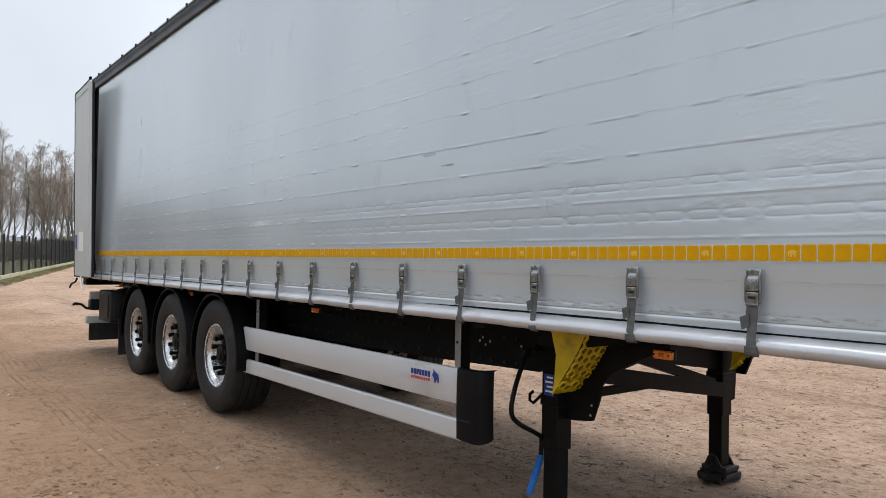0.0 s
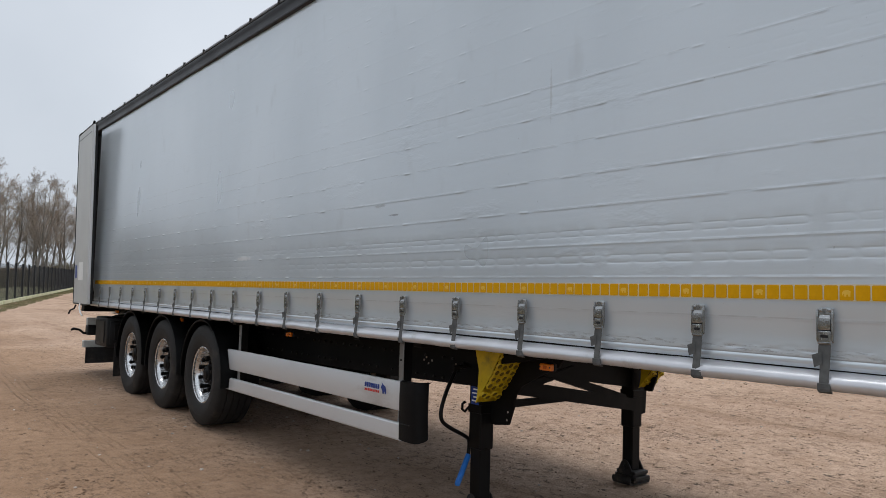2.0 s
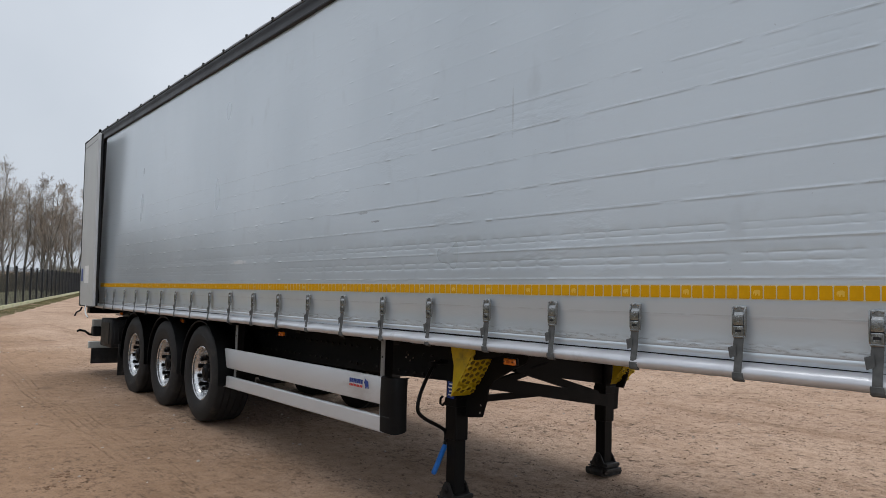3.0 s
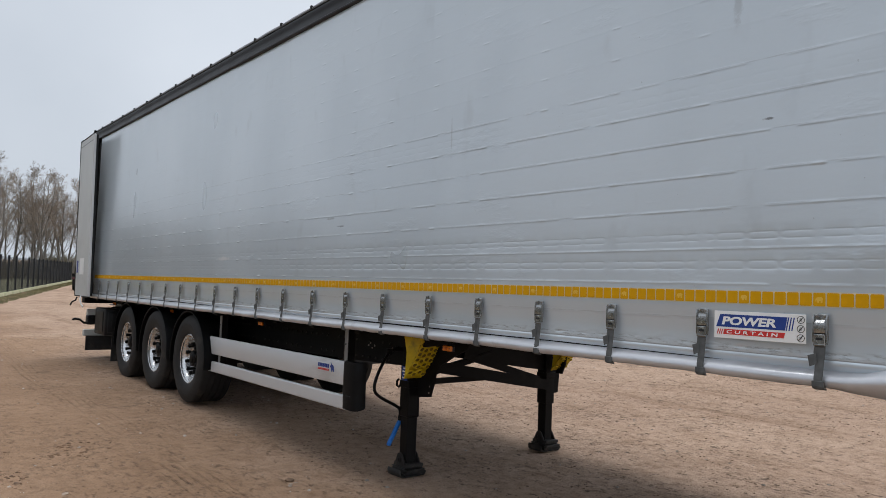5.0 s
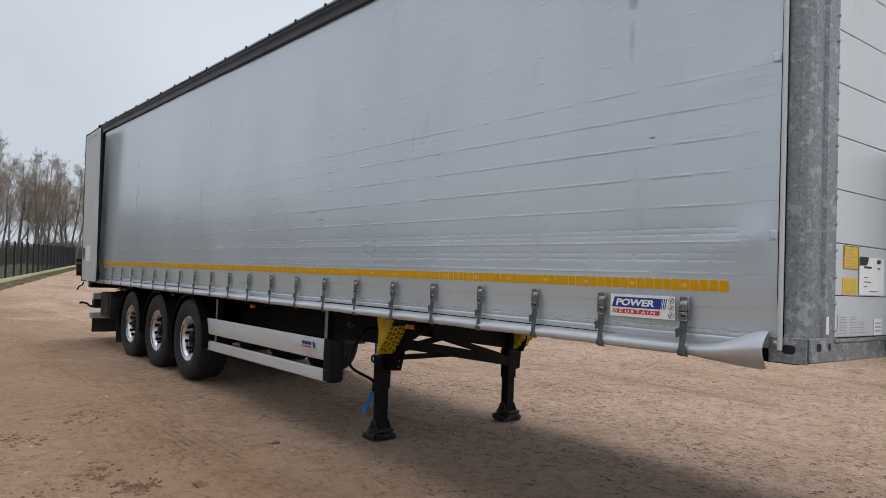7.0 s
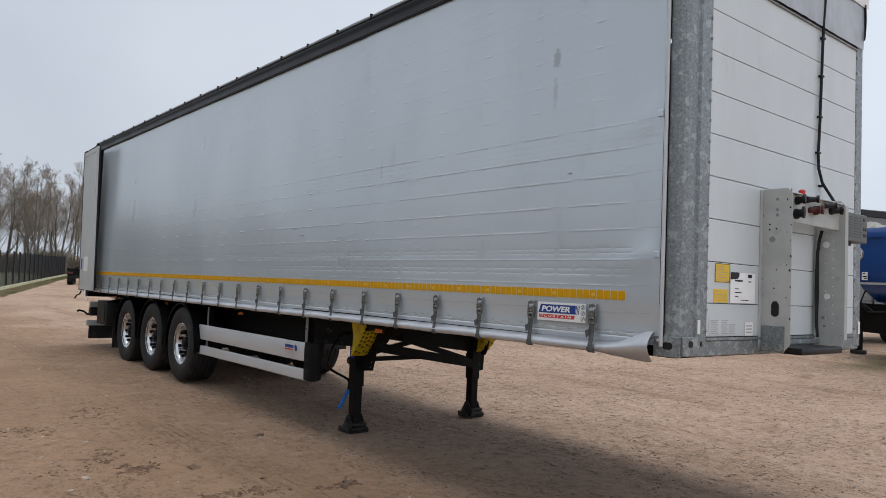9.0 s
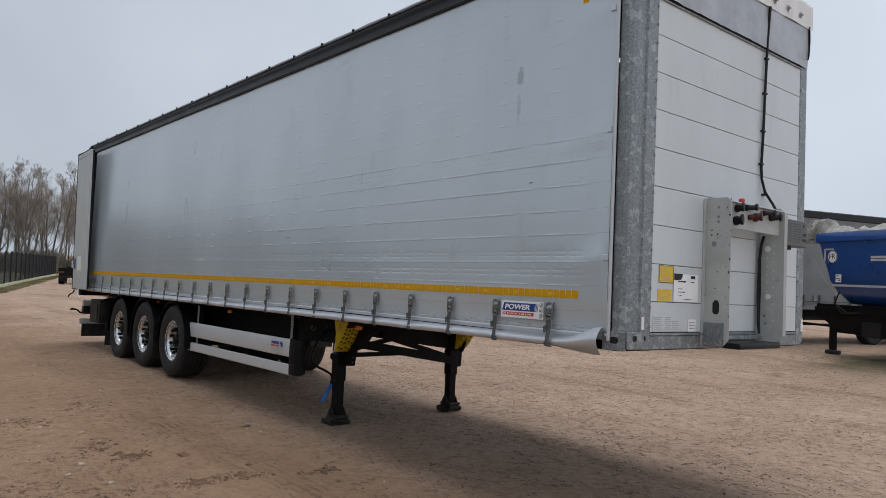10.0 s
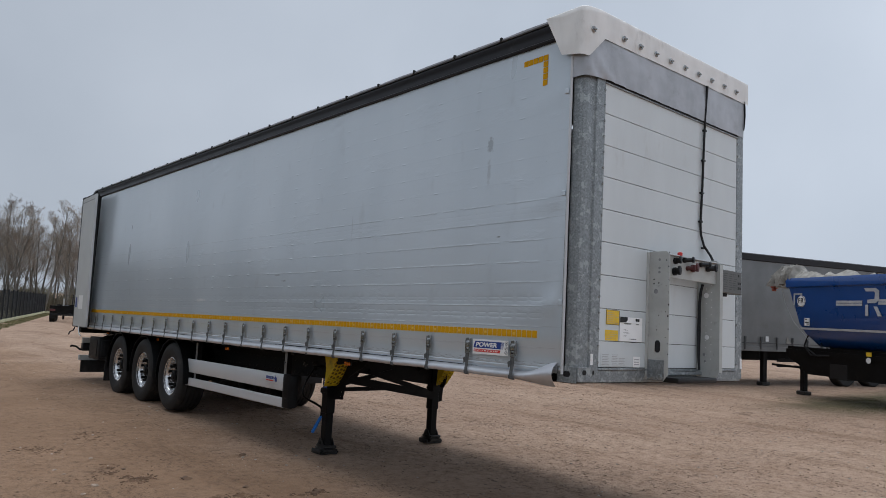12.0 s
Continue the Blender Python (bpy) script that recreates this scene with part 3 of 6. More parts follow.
# edge pole, and the small tabs by which the curtain hangs on it
part("edge_pole", tube(bmesh.new(), [(-0.004, 0.126, 1.20), (-0.004, 0.126, 3.80)], 0.012, 10), BOARD, trailer, "pale aluminium tensioning pole")
tab = part("edge_tab", B(-0.012, 0.004, 0.150, 0.186, 1.725, 1.767, bev=0.004), PVC, trailer)
for dz in (0.86, 1.69):
    twin(tab, pose(0, 0, dz))


def buckle_at(y0):
    w = 0.027
    bm = B(-0.022, -0.010, y0 - w, y0 + w, 1.395, 1.432, bev=0.003)
    for s in (-1, 1):
        prism(bm, [(-0.010, 1.43), (-0.032, 1.425), (-0.040, 1.395), (-0.036, 1.315), (-0.022, 1.305), (-0.010, 1.33)], 1, y0 + s * w - 0.003, y0 + s * w + 0.003)
        lathe_b = bmesh.ops.create_uvsphere(bm, u_segments=8, v_segments=5, radius=0.006)
        bmesh.ops.translate(bm, verts=lathe_b["verts"], vec=(-0.024, y0 + s * 0.016, 1.424))
    ob = part("buckle", bm, STEEL, trailer, "zinc-plated over-centre buckle on grey webbing")
    lever = bmesh.new()
    lever_pts = [(-0.026, 1.407), (-0.044, 1.395), (-0.048, 1.372), (-0.043, 1.352), (-0.028, 1.352), (-0.024, 1.38)]
    prism(lever, lever_pts, 1, y0 - 0.022, y0 + 0.022, 0.003)
    part("lever", lever, STEEL, ob)
    frame_b = bmesh.new()
    box(frame_b, -0.042, -0.026, y0 - 0.023, y0 + 0.023, 1.303, 1.347, 0.003)
    box(frame_b, -0.046, -0.026, y0 - 0.024, y0 + 0.024, 1.298, 1.306, 0.002)
    clasp = part("clasp", frame_b, STEEL, ob)
    part("clasp_slot", B(-0.0432, -0.0415, y0 - 0.014, y0 + 0.014, 1.322, 1.333), SEAL, clasp)
    part("buckle_gap", B(-0.030, -0.0225, y0 - 0.023, y0 + 0.023, 1.345, 1.356), SEAL, ob)
    strap = bmesh.new()
    sec = [(-0.030, 0, 1.305, 0.022), (-0.034, 0.002, 1.27, 0.023), (-0.036, 0.0, 1.235, 0.019), (-0.046, -0.001, 1.20, 0.0175), (-0.056, 0, 1.17, 0.0175), (-0.056, 0, 1.14, 0.0175)]
    sweep(strap, [[(x, y0 + dy - hw, z), (x - 0.002, y0 + dy, z), (x, y0 + dy + hw, z), (x + 0.004, y0 + dy + hw, z), (x + 0.004, y0 + dy - hw, z), (x, y0 + dy - hw, z)] for x, dy, z, hw in sec])
    part("strap", strap, WEB, ob)
    tail = bmesh.new()
    prism(tail, [(y0 + 0.010, 1.268), (y0 + 0.045, 1.256), (y0 + 0.036, 1.210), (y0 + 0.006, 1.224)], 0, -0.050, -0.046)
    part("strap_end", tail, WEB, ob)
    hook = bmesh.new()
    prism(hook, [(-0.063, 1.152), (-0.056, 1.154), (-0.050, 1.131), (-0.014, 1.122), (-0.014, 1.115), (-0.052, 1.122), (-0.061, 1.132)], 1, y0 - 0.024, y0 + 0.024, 0.001)
    part("hem_hook", hook, WEB, ob)
    return ob


first = buckle_at(0.0)
flat = Matrix.Translation((-0.006, 0, 0)) @ Matrix.Diagonal((0.66, 1, 1, 1)) @ Matrix.Translation((0.006, 0, 0))
first.matrix_basis = pose(0, BUCKLE_Y[0], 0) @ flat
for i, y in enumerate(BUCKLE_Y[1:]):
    twin(first, pose(0.002 * nz(i * 3.3), y, 0.003 * nz(i * 7.1), 0.6 * nz(i * 5.0)) @ flat)

# the printed sign beside the foremost buckles
sign = part("curtain_sign", B(-0.016, -0.0145, 0.69, 1.115, 1.300, 1.425, bev=0.0005), WHITE, trailer, "white sticker with blue and red printed panels")
sx = (-0.0172, -0.0164)
part("blue_panel", prism(bmesh.new(), [(0.780, 1.352), (1.105, 1.352), (1.085, 1.410), (0.770, 1.410)], 0, *sx), NAVY, sign)
part("red_panel", prism(bmesh.new(), [(0.785, 1.318), (1.070, 1.318), (1.064, 1.342), (0.779, 1.342)], 0, *sx), RED, sign)
for k in range(3):
    part("red_stripe", prism(bmesh.new(), [(1.076 + 0.010 * k, 1.318), (1.081 + 0.010 * k, 1.318), (1.075 + 0.010 * k, 1.342), (1.070 + 0.010 * k, 1.342)], 0, *sx), RED, sign)
facing = Matrix(((0, 0, -1, 0), (-1, 0, 0, 0), (0, 1, 0, 0), (0, 0, 0, 1)))
letters("POWER", 0.258, 0.039, WHITE, sign, Matrix.Translation((-0.0174, 0.943, 1.381)) @ facing, slant=0.22, bold=0.04)
letters("C U R T A I N", 0.240, 0.015, WHITE, sign, Matrix.Translation((-0.0174, 0.932, 1.330)) @ facing, slant=0.2)
for k in range(3):
    part("blue_stripe", prism(bmesh.new(), [(0.772 - 0.012 * k, 1.352), (0.777 - 0.012 * k, 1.352), (0.767 - 0.012 * k, 1.410), (0.762 - 0.012 * k, 1.410)], 0, *sx), NAVY, sign)
    disc = bmesh.new()
    lathe(disc, [(-0.0172, 0.0165), (-0.0164, 0.0165), (-0.0164, 0.0142), (-0.0172, 0.0142)], 20, closed=True)
    ob = part("grey_pictogram", disc, INK, sign)
    ob.location = (0, 0.712, 1.402 - 0.039 * k)
    bar = part("pictogram_bar", B(-0.0172, -0.0164, -0.0015, 0.0015, -0.0145, 0.0145), INK, sign)
    bar.matrix_basis = pose(0, 0.712, 1.402 - 0.039 * k, 40)
    mark = part("pictogram_mark", prism(bmesh.new(), [(-0.006, -0.008), (0.007, -0.005), (0.004, 0.008), (-0.004, 0.006)], 0, -0.0171, -0.0164), GREYINK, sign)
    mark.matrix_basis = pose(0, 0.712, 1.402 - 0.039 * k, 25 * k)

# roof rail, roof sheet and its edge
rail = bmesh.new()
prof = [(0.030, 3.885), (-0.008, 3.887), (-0.030, 3.893), (-0.032, 3.905), (-0.020, 3.916), (-0.014, 3.95), (-0.018, 3.985), (-0.028, 4.005), (-0.028, 4.028), (-0.010, 4.034), (0.06, 4.036), (0.06, 3.885)]
prism(rail, prof, 1, 0.14, 13.22)
part("roof_rail", rail, ROOFRAIL, trailer, "dark roof rail above the curtain")
edge = bmesh.new()
sweep(edge, [[(0.05, y, 4.050), (-0.020, y, 4.047 + 0.003 * nz(y * 4)), (-0.024, y, 4.058 + 0.003 * nz(y * 2.2)), (-0.010, y, 4.078 + 0.005 * abs(math.sin(math.pi * (y - 0.31) / 0.62)) + 0.002 * nz(y * 3, 5)), (0.10, y, 4.085)] for y in span(0.3, 13.25, 260)])
part("roof_sheet_edge", edge, surf("roof_sheet", (0.15, 0.15, 0.16), 0.42, 0, 0.2, 3, 0.3, 20, (0.06, 0.06, 0.06), 0.2, 4), trailer, "grey gathered edge of the roof sheet")
clip = part("roof_clip", B(-0.032, -0.004, -0.012, 0.012, 4.050, 4.086, bev=0.004), SEAL, trailer)
clip.matrix_basis = pose(0, 0.93, 0)
for k in range(1, 20):
    twin(clip, pose(0, 0.93 + 0.62 * k, 0))
roof = sheet(span(0.05, 2.48, 8), span(0.0, 13.4, 40), lambda x, y: (x, y, 4.075 + 0.02 * math.sin(math.pi * x / 2.53) + 0.008 * nz(x * 2, y)))
part("roof_sheet", roof, surf("roof_tarp", (0.42, 0.42, 0.42), 0.55, 0, 0.12, 2, 0.3, 20), trailer, "", 60)

# body shell
part("deck", B(0.03, 2.50, 0.05, 13.4, 1.135, 1.215, bev=0.004), BLACK, trailer, "black underside of the load floor")
part("far_curtain", sheet(span(0.1, 13.2, 60), span(1.14, 4.05, 14), lambda y, z: (2.53 + 0.01 * nz(y, z), y, z)), OLDPVC, trailer)
for k in range(17):
    part("cross_member", B(0.08, 2.46, 0.55 + 0.76 * k, 0.63 + 0.76 * k, 1.118 if k < 5 else 1.09, 1.134, bev=0.004), BLACK, trailer)
part("rear_frame", box(box(box(B(0.0, 0.12, 13.26, 13.42, 1.10, 4.06, bev=0.006), 2.42, 2.54, 13.26, 13.42, 1.10, 4.06, 0.006), 0.12, 2.42, 13.28, 13.42, 3.9, 4.06, 0.006), 0.0, 2.54, 13.24, 13.44, 1.02, 1.14, 0.006), BLACK, trailer)
# Black block added to darken the gap between the curtain's end and the door.
part("rear_dark_fill", B(0.06, 0.34, 13.00, 13.255, 1.216, 3.899, bev=0.006), BLACK, trailer)
part("closed_rear_door", B(1.28, 2.52, 13.43, 13.47, 1.14, 4.02, bev=0.006), DOORSKIN, trailer)

# rear door folded round along the side
swing = Matrix.Translation((-0.085, 13.50, 2.6)) @ Matrix.Rotation(radians(-1.2), 4, "Y") @ Matrix.Rotation(radians(-2.7), 4, "Z") @ Matrix.Translation((0, 0, -2.6))
door = part("rear_door", B(-0.055, -0.015, -1.15, 0.0, 1.155, 3.885, bev=0.006), DOORSKIN, trailer, "pale grey rear door folded back against the curtain")
door.matrix_basis = swing
seal = B(-0.012, 0.020, -1.135, -1.10, 1.16, 3.88, bev=0.004)
box(seal, -0.062, -0.006, -0.004, 0.02, 1.14, 3.90, 0.004)
box(seal, -0.060, -0.010, -1.14, 0.0, 3.882, 3.90, 0.003)
box(seal, -0.060, -0.010, -1.14, 0.0, 1.138, 1.157, 0.003)
part("door_seal", seal, SEAL, door)
part("door_trim", box(B(-0.059, -0.053, -1.135, -1.105, 1.17, 3.87, bev=0.002), -0.050, -0.020, -1.158, -1.148, 1.16, 3.88, 0.002), BOARD, door)
part("door_rail", B(-0.0585, -0.0545, -1.10, -0.02, 3.780, 3.795, bev=0.001), DULL, door)
part("door_sticker", B(-0.0575, -0.0555, -0.72, -0.36, 1.52, 1.80), WHITE, door)
part("door_sticker", B(-0.0575, -0.0555, -0.22, -0.08, 1.55, 1.76), NAVY, door)
hinge = part("hinge", box(tube(bmesh.new(), [(-0.03, 0.02, 0), (-0.03, 0.02, 0.14)], 0.018, 8), -0.045, -0.01, -0.06, 0.02, 0.03, 0.11, 0.003), BLACK, door)
hinge.location = (0, 0, 1.3)
for z in (2.0, 2.8, 3.7):
    twin(hinge, pose(0, 0, z))
part("door_catch", tube(bmesh.new(), [(-0.03, -1.03, 3.89), (-0.03, -1.09, 3.94), (-0.03, -1.12, 3.93)], 0.018, 6), BLACK, door)
part("hinge_cap", B(-0.05, -0.01, -0.15, 0.1, 3.90, 3.92, bev=0.004), BLACK, door)
part("door_strap", tube(bmesh.new(), [(-0.06, -0.62, 1.16), (-0.075, -0.64, 1.10), (-0.07, -0.70, 1.02), (-0.05, -0.76, 0.97)], 0.012, 6), WHITE, door, "white rope loop")
part("door_bolt", tube(bmesh.new(), [(-0.03, -0.08, 1.12), (-0.05, -0.06, 1.06), (-0.09, 0.04, 1.03), (-0.10, 0.12, 0.97)], 0.014, 6), BLACK, door)

# chassis: two long beams with rows of bolts
beam = bmesh.new()
side = [(0.35, 1.134), (13.3, 1.134), (13.3, 0.86), (11.9, 0.78), (7.85, 0.750), (6.4, 0.763), (5.5, 0.773), (4.43, 0.806), (4.34, 0.86), (4.2, 0.94), (3.9, 1.02), (3.4, 1.112), (0.35, 1.118)]
prism(beam, side, 0, 0.585, 0.605)
box(beam, 0.545, 0.66, 8.4, 12.2, 0.745, 0.765)
near_beam = part("chassis_beam", beam, BLACK, trailer, "black steel main beam with rows of bolts")
bolt_one = bmesh.new()
lathe(bolt_one, [(-0.007, 0.003), (-0.007, 0.009), (0.006, 0.011)], 6)
bolt_beam = finish(bolt_one, "bolt", surf("worn_bolt", (0.03, 0.028, 0.026), 0.5, 0.5, 0.2))
for k in range(70):
    y = 4.62 + 0.11 * k
    for z in (0.83, 0.98):
        if abs(nz(k * 1.7, z * 31)) < 0.42:
            bolt = new("bolt", bolt_beam)
            bolt.parent = near_beam
            bolt.location = (0.580, y, z)
for y, z in ((4.935, 0.965), (4.964, 0.942), (4.907, 0.921), (4.866, 0.945), (4.582, 0.942)):
    part("beam_hole", lathe(bmesh.new(), [(-0.0065, 0.009), (-0.005, 0.009)], 10), STONE, near_beam).location = (0.585, y, z)
far_beam = new("chassis_beam", near_beam.data)
far_beam.parent = trailer
far_beam.location = (1.37, 0, 0)
for k, y in enumerate((5.2, 6.3, 7.4)):
    part("air_tank", lathe(bmesh.new(), [(1.0, 0.02), (1.0, 0.11), (1.02, 0.125), (1.55, 0.125), (1.57, 0.11), (1.57, 0.02)], 20), BLACK, trailer).location = (0, y, 0.86)

# side guard
upper = bmesh.new()
prism(upper, [(0.125, 0.635), (0.118, 0.650), (0.116, 0.735), (0.118, 0.822), (0.125, 0.835), (0.150, 0.835), (0.150, 0.635)], 1, 4.60, 7.745)
board = part("side_guard_board", upper, BOARD, trailer, "silver aluminium side guard board")
lower = bmesh.new()
prism(lower, [(0.125, 0.432), (0.118, 0.442), (0.116, 0.49), (0.118, 0.540), (0.125, 0.550), (0.150, 0.550), (0.150, 0.432)], 1, 4.60, 7.725)
part("side_guard_board", lower, BOARD, trailer, "silver aluminium side guard board")
part("board_end", B(0.116, 0.152, 7.745, 7.76, 0.630, 0.838, bev=0.003), PLASTIC, board)
lx = (0.1125, 0.1155)
for name, count, z0, z1, y1, y0, material in (("blue_bar", 7, 0.756, 0.789, 5.072, 4.873, NAVY), ("red_bar", 9, 0.729, 0.746, 5.071, 4.875, RED)):
    pitch = (y1 - y0) / count
    for k in range(count):
        part(name, prism(bmesh.new(), [(y0 + pitch * k + 0.006, z0), (y0 + pitch * (k + 1) - 0.003, z0), (y0 + pitch * (k + 1) - 0.005, z1), (y0 + pitch * k + 0.004, z1)], 0, *lx), material, board)
part("blue_emblem", prism(bmesh.new(), [(4.846, 0.808), (4.840, 0.792), (4.848, 0.780), (4.856, 0.772), (4.846, 0.764), (4.834, 0.748), (4.830, 0.728), (4.820, 0.728), (4.816, 0.746), (4.804, 0.744), (4.798, 0.728), (4.790, 0.730), (4.792, 0.756), (4.800, 0.782), (4.822, 0.790), (4.832, 0.796)], 0, *lx), NAVY, board)
cap = bmesh.new()
sweep(cap, [[(x, y, 0.445 - 0.012 * i / 8 + 0.035 * (max(0, i - 3) / 5) ** 2), (x - 0.004, y, 0.60), (x - 0.005, y, 0.74), (x - 0.002, y, 0.838), (x + 0.02, y, 0.848)] for i, (x, y) in enumerate([(0.112, 4.615), (0.104, 4.57), (0.103, 4.52), (0.107, 4.475), (0.118, 4.435), (0.138, 4.420), (0.165, 4.410), (0.190, 4.405), (0.205, 4.405)])])
bmesh.ops.solidify(cap, geom=cap.faces[:], thickness=0.012)
cap_ob = part("guard_end_cap", cap, PLASTIC, trailer, "black plastic corner cap of the side guard", 50)
part("cap_rib", B(0.097, 0.106, 4.48, 4.60, 0.552, 0.560, bev=0.002), PLASTIC, cap_ob)
post = part("guard_post", B(0.152, 0.162, 0.000, 0.050, 0.43, 1.135, bev=0.003), DULL, trailer, "grey metal side guard post")
part("post_web", B(0.162, 0.23, 0.002, 0.010, 0.43, 1.135), BLACK, post)
part("post_bolt", lathe(bmesh.new(), [(0.148, 0.003), (0.148, 0.008), (0.153, 0.009)], 8), SEAL, post).location = (0, 0.025, 0.98)
post.matrix_basis = pose(0, 4.644, 0)
twin(post, pose(0, 7.418, 0))
# amber side markers under the hem
marker = B(0.122, 0.150, -0.046, 0.046, -0.019, 0.019, bev=0.006)
mk1 = part("side_marker", marker, ORANGE, trailer, "amber side marker lamp")
for y in (-0.036, 0.036):
    part("marker_screw", lathe(bmesh.new(), [(0.1195, 0.0045), (0.1225, 0.005)], 8), SEAL, mk1).location = (0, y, 0)
part("marker_lens", B(0.118, 0.1225, -0.014, 0.014, -0.009, 0.009, bev=0.002), surf("deep_amber", (0.5, 0.10, 0.006), 0.2, coat=0.4), mk1)
part("marker_base", B(0.150, 0.165, -0.050, 0.050, -0.022, 0.022, bev=0.003), PLASTIC, mk1)
part("marker_bracket", B(0.155, 0.162, -0.02, 0.02, 0.02, 0.10), BLACK, mk1)
mk1.matrix_basis = pose(0.0, 3.27, 1.062)
for y, z in ((6.43, 1.055), (9.22, 1.06), (12.0, 1.06)):
    twin(mk1, pose(0.04, y, z))


# ---- wheels, axles and mudguards ----
def build_wheel(parent):
    rim = bmesh.new()
    prof = [(0.085, 0.282), (0.080, 0.292), (0.082, 0.300), (0.090, 0.303), (0.098, 0.298), (0.104, 0.286), (0.118, 0.274), (0.160, 0.262), (0.200, 0.250), (0.222, 0.235), (0.226, 0.215), (0.214, 0.195), (0.212, 0.140), (0.36, 0.12), (0.36, 0.29), (0.09, 0.29)]
    lathe(rim, prof, 48, closed=True)
    wheel = part("wheel", rim, ALLOY, parent, "dusty polished alloy truck wheel with black nut caps", 40)
    tyre = bmesh.new()
    tp = [(0.088, 0.296), (0.070, 0.310), (0.058, 0.345), (0.050, 0.395), (0.050, 0.435), (0.058, 0.475), (0.066, 0.500), (0.074, 0.518), (0.086, 0.528)]
    x = 0.095
    for w in (0.055, 0.06, 0.06, 0.06, 0.055):
        tp += [(x, 0.531), (x + w, 0.533), (x + w + 0.001, 0.520), (x + w + 0.011, 0.520)]
        x += w + 0.012
    tp += [(x - 0.003, 0.528), (0.448, 0.515), (0.458, 0.44), (0.45, 0.35), (0.41, 0.30)]
    lathe(tyre, tp, 120, closed=True)
    for v in tyre.verts:
        if 0.092 < v.co.x < 0.44 and v.co.yz.length > 0.5:
            k = round(math.atan2(v.co.z, v.co.y) / (2 * math.pi) * 120)
            v.co.x += 0.0035 if k % 4 in (0, 1) else -0.0035
    part("tyre", tyre, RUBBER, wheel, "worn black truck tyre", 28)
    ring = bmesh.new()
    lathe(ring, [(0.0535, 0.415), (0.0485, 0.418), (0.0485, 0.428), (0.0535, 0.431)], 64, closed=True)
    part("sidewall_ring", ring, RUBBER, wheel)
    hub = bmesh.new()
    lathe(hub, [(0.23, 0.150), (0.206, 0.150), (0.204, 0.120), (0.165, 0.112), (0.160, 0.098), (0.125, 0.092), (0.118, 0.070), (0.122, 0.062), (0.108, 0.045), (0.106, 0.005)], 32)
    part("hub", hub, NUT, wheel, "black hub cover")
    nut = bmesh.new()
    lathe(nut, [(0.214, 0.026), (0.200, 0.026), (0.196, 0.019), (0.140, 0.019), (0.138, 0.023), (0.112, 0.023), (0.106, 0.017), (0.104, 0.004)], 10)
    nut_me = finish(nut, "wheel_nut", NUT)
    for k in range(10):
        a = 2 * math.pi * (k + 0.3) / 10
        ob = new("wheel_nut", nut_me)
        ob.parent = wheel
        ob.location = (0, 0.176 * math.cos(a), 0.176 * math.sin(a))
    part("valve", tube(bmesh.new(), [(0.18, 0.21, 0.04), (0.12, 0.225, 0.045)], 0.006, 6), STEEL, wheel)
    return wheel


AXLES = (8.22, 9.533, 10.845)
wheel = build_wheel(trailer)
wheel.matrix_basis = pose(0, AXLES[0], 0.52, 10)
for k, y in enumerate(AXLES):
    if k:
        twin(wheel, pose(0, y, 0.52, 47 * k))
    twin(wheel, pose(2.53, y, 0.52, 23 * k, 0, 180))
    part("axle", lathe(bmesh.new(), [(0.36, 0.06), (0.36, 0.075), (2.17, 0.075), (2.17, 0.06)], 16), BLACK, trailer).location = (0, y, 0.52)
    part("air_spring", lathe(bmesh.new(), [(0.62, 0.10), (0.66, 0.15), (0.74, 0.16), (0.78, 0.13), (0.82, 0.16), (0.90, 0.15), (0.95, 0.10)], 20, "z"), RUBBER, trailer).location = (0.78, y + 0.35, 0)
    part("trailing_arm", prism(bmesh.new(), [(y - 0.55, 0.72), (y - 0.5, 0.82), (y, 0.62), (y + 0.45, 0.60), (y + 0.45, 0.52), (y, 0.50)], 0, 0.66, 0.76), BLACK, trailer)

guard = bmesh.new()
arc = [radians(a) for a in span(-8, 188, 28)]
outer = [(0.592 * math.cos(a), 0.585 * math.sin(a)) for a in arc]
sweep(guard, [[(0.045, y * 0.965, z * 0.965), (0.038, y * 0.985, z * 0.985), (0.040, y, z), (0.06, y * 1.012, z * 1.012), (0.25, y * 1.014, z * 1.014), (0.45, y * 1.01, z * 1.01)] for y, z in outer])
bmesh.ops.solidify(guard, geom=guard.faces[:], thickness=0.008)
mud = part("mudguard", guard, PLASTIC, trailer, "black moulded mudguard over a wheel", 40)
mud.matrix_basis = pose(-0.01, AXLES[0] - 0.045, 0.528)
for k, y in enumerate(AXLES):
    if k:
        twin(mud, pose(-0.01, y - 0.045, 0.528))
    twin(mud, pose(2.54, y - 0.045, 0.528, 0, 0, 180))
part("mud_flap", B(0.05, 0.46, 11.56, 11.575, 0.16, 0.62, bev=0.003), RUBBER, trailer)

# ---- rear end under the floor ----
locker = B(0.15, 0.52, 12.42, 13.10, 0.50, 0.955, bev=0.025, seg=2)
locker_ob = part("tool_locker", locker, PLASTIC, trailer, "black plastic locker behind the rear axle")
part("locker_lid", B(0.19, 0.48, 12.395, 12.425, 0.55, 0.90, bev=0.015, seg=2), PLASTIC, locker_ob)
part("locker_rib", B(0.25, 0.42, 12.385, 12.40, 0.60, 0.84, bev=0.008), PLASTIC, locker_ob)
part("locker_side", B(0.135, 0.155, 12.52, 13.0, 0.56, 0.90, bev=0.008), PLASTIC, locker_ob)
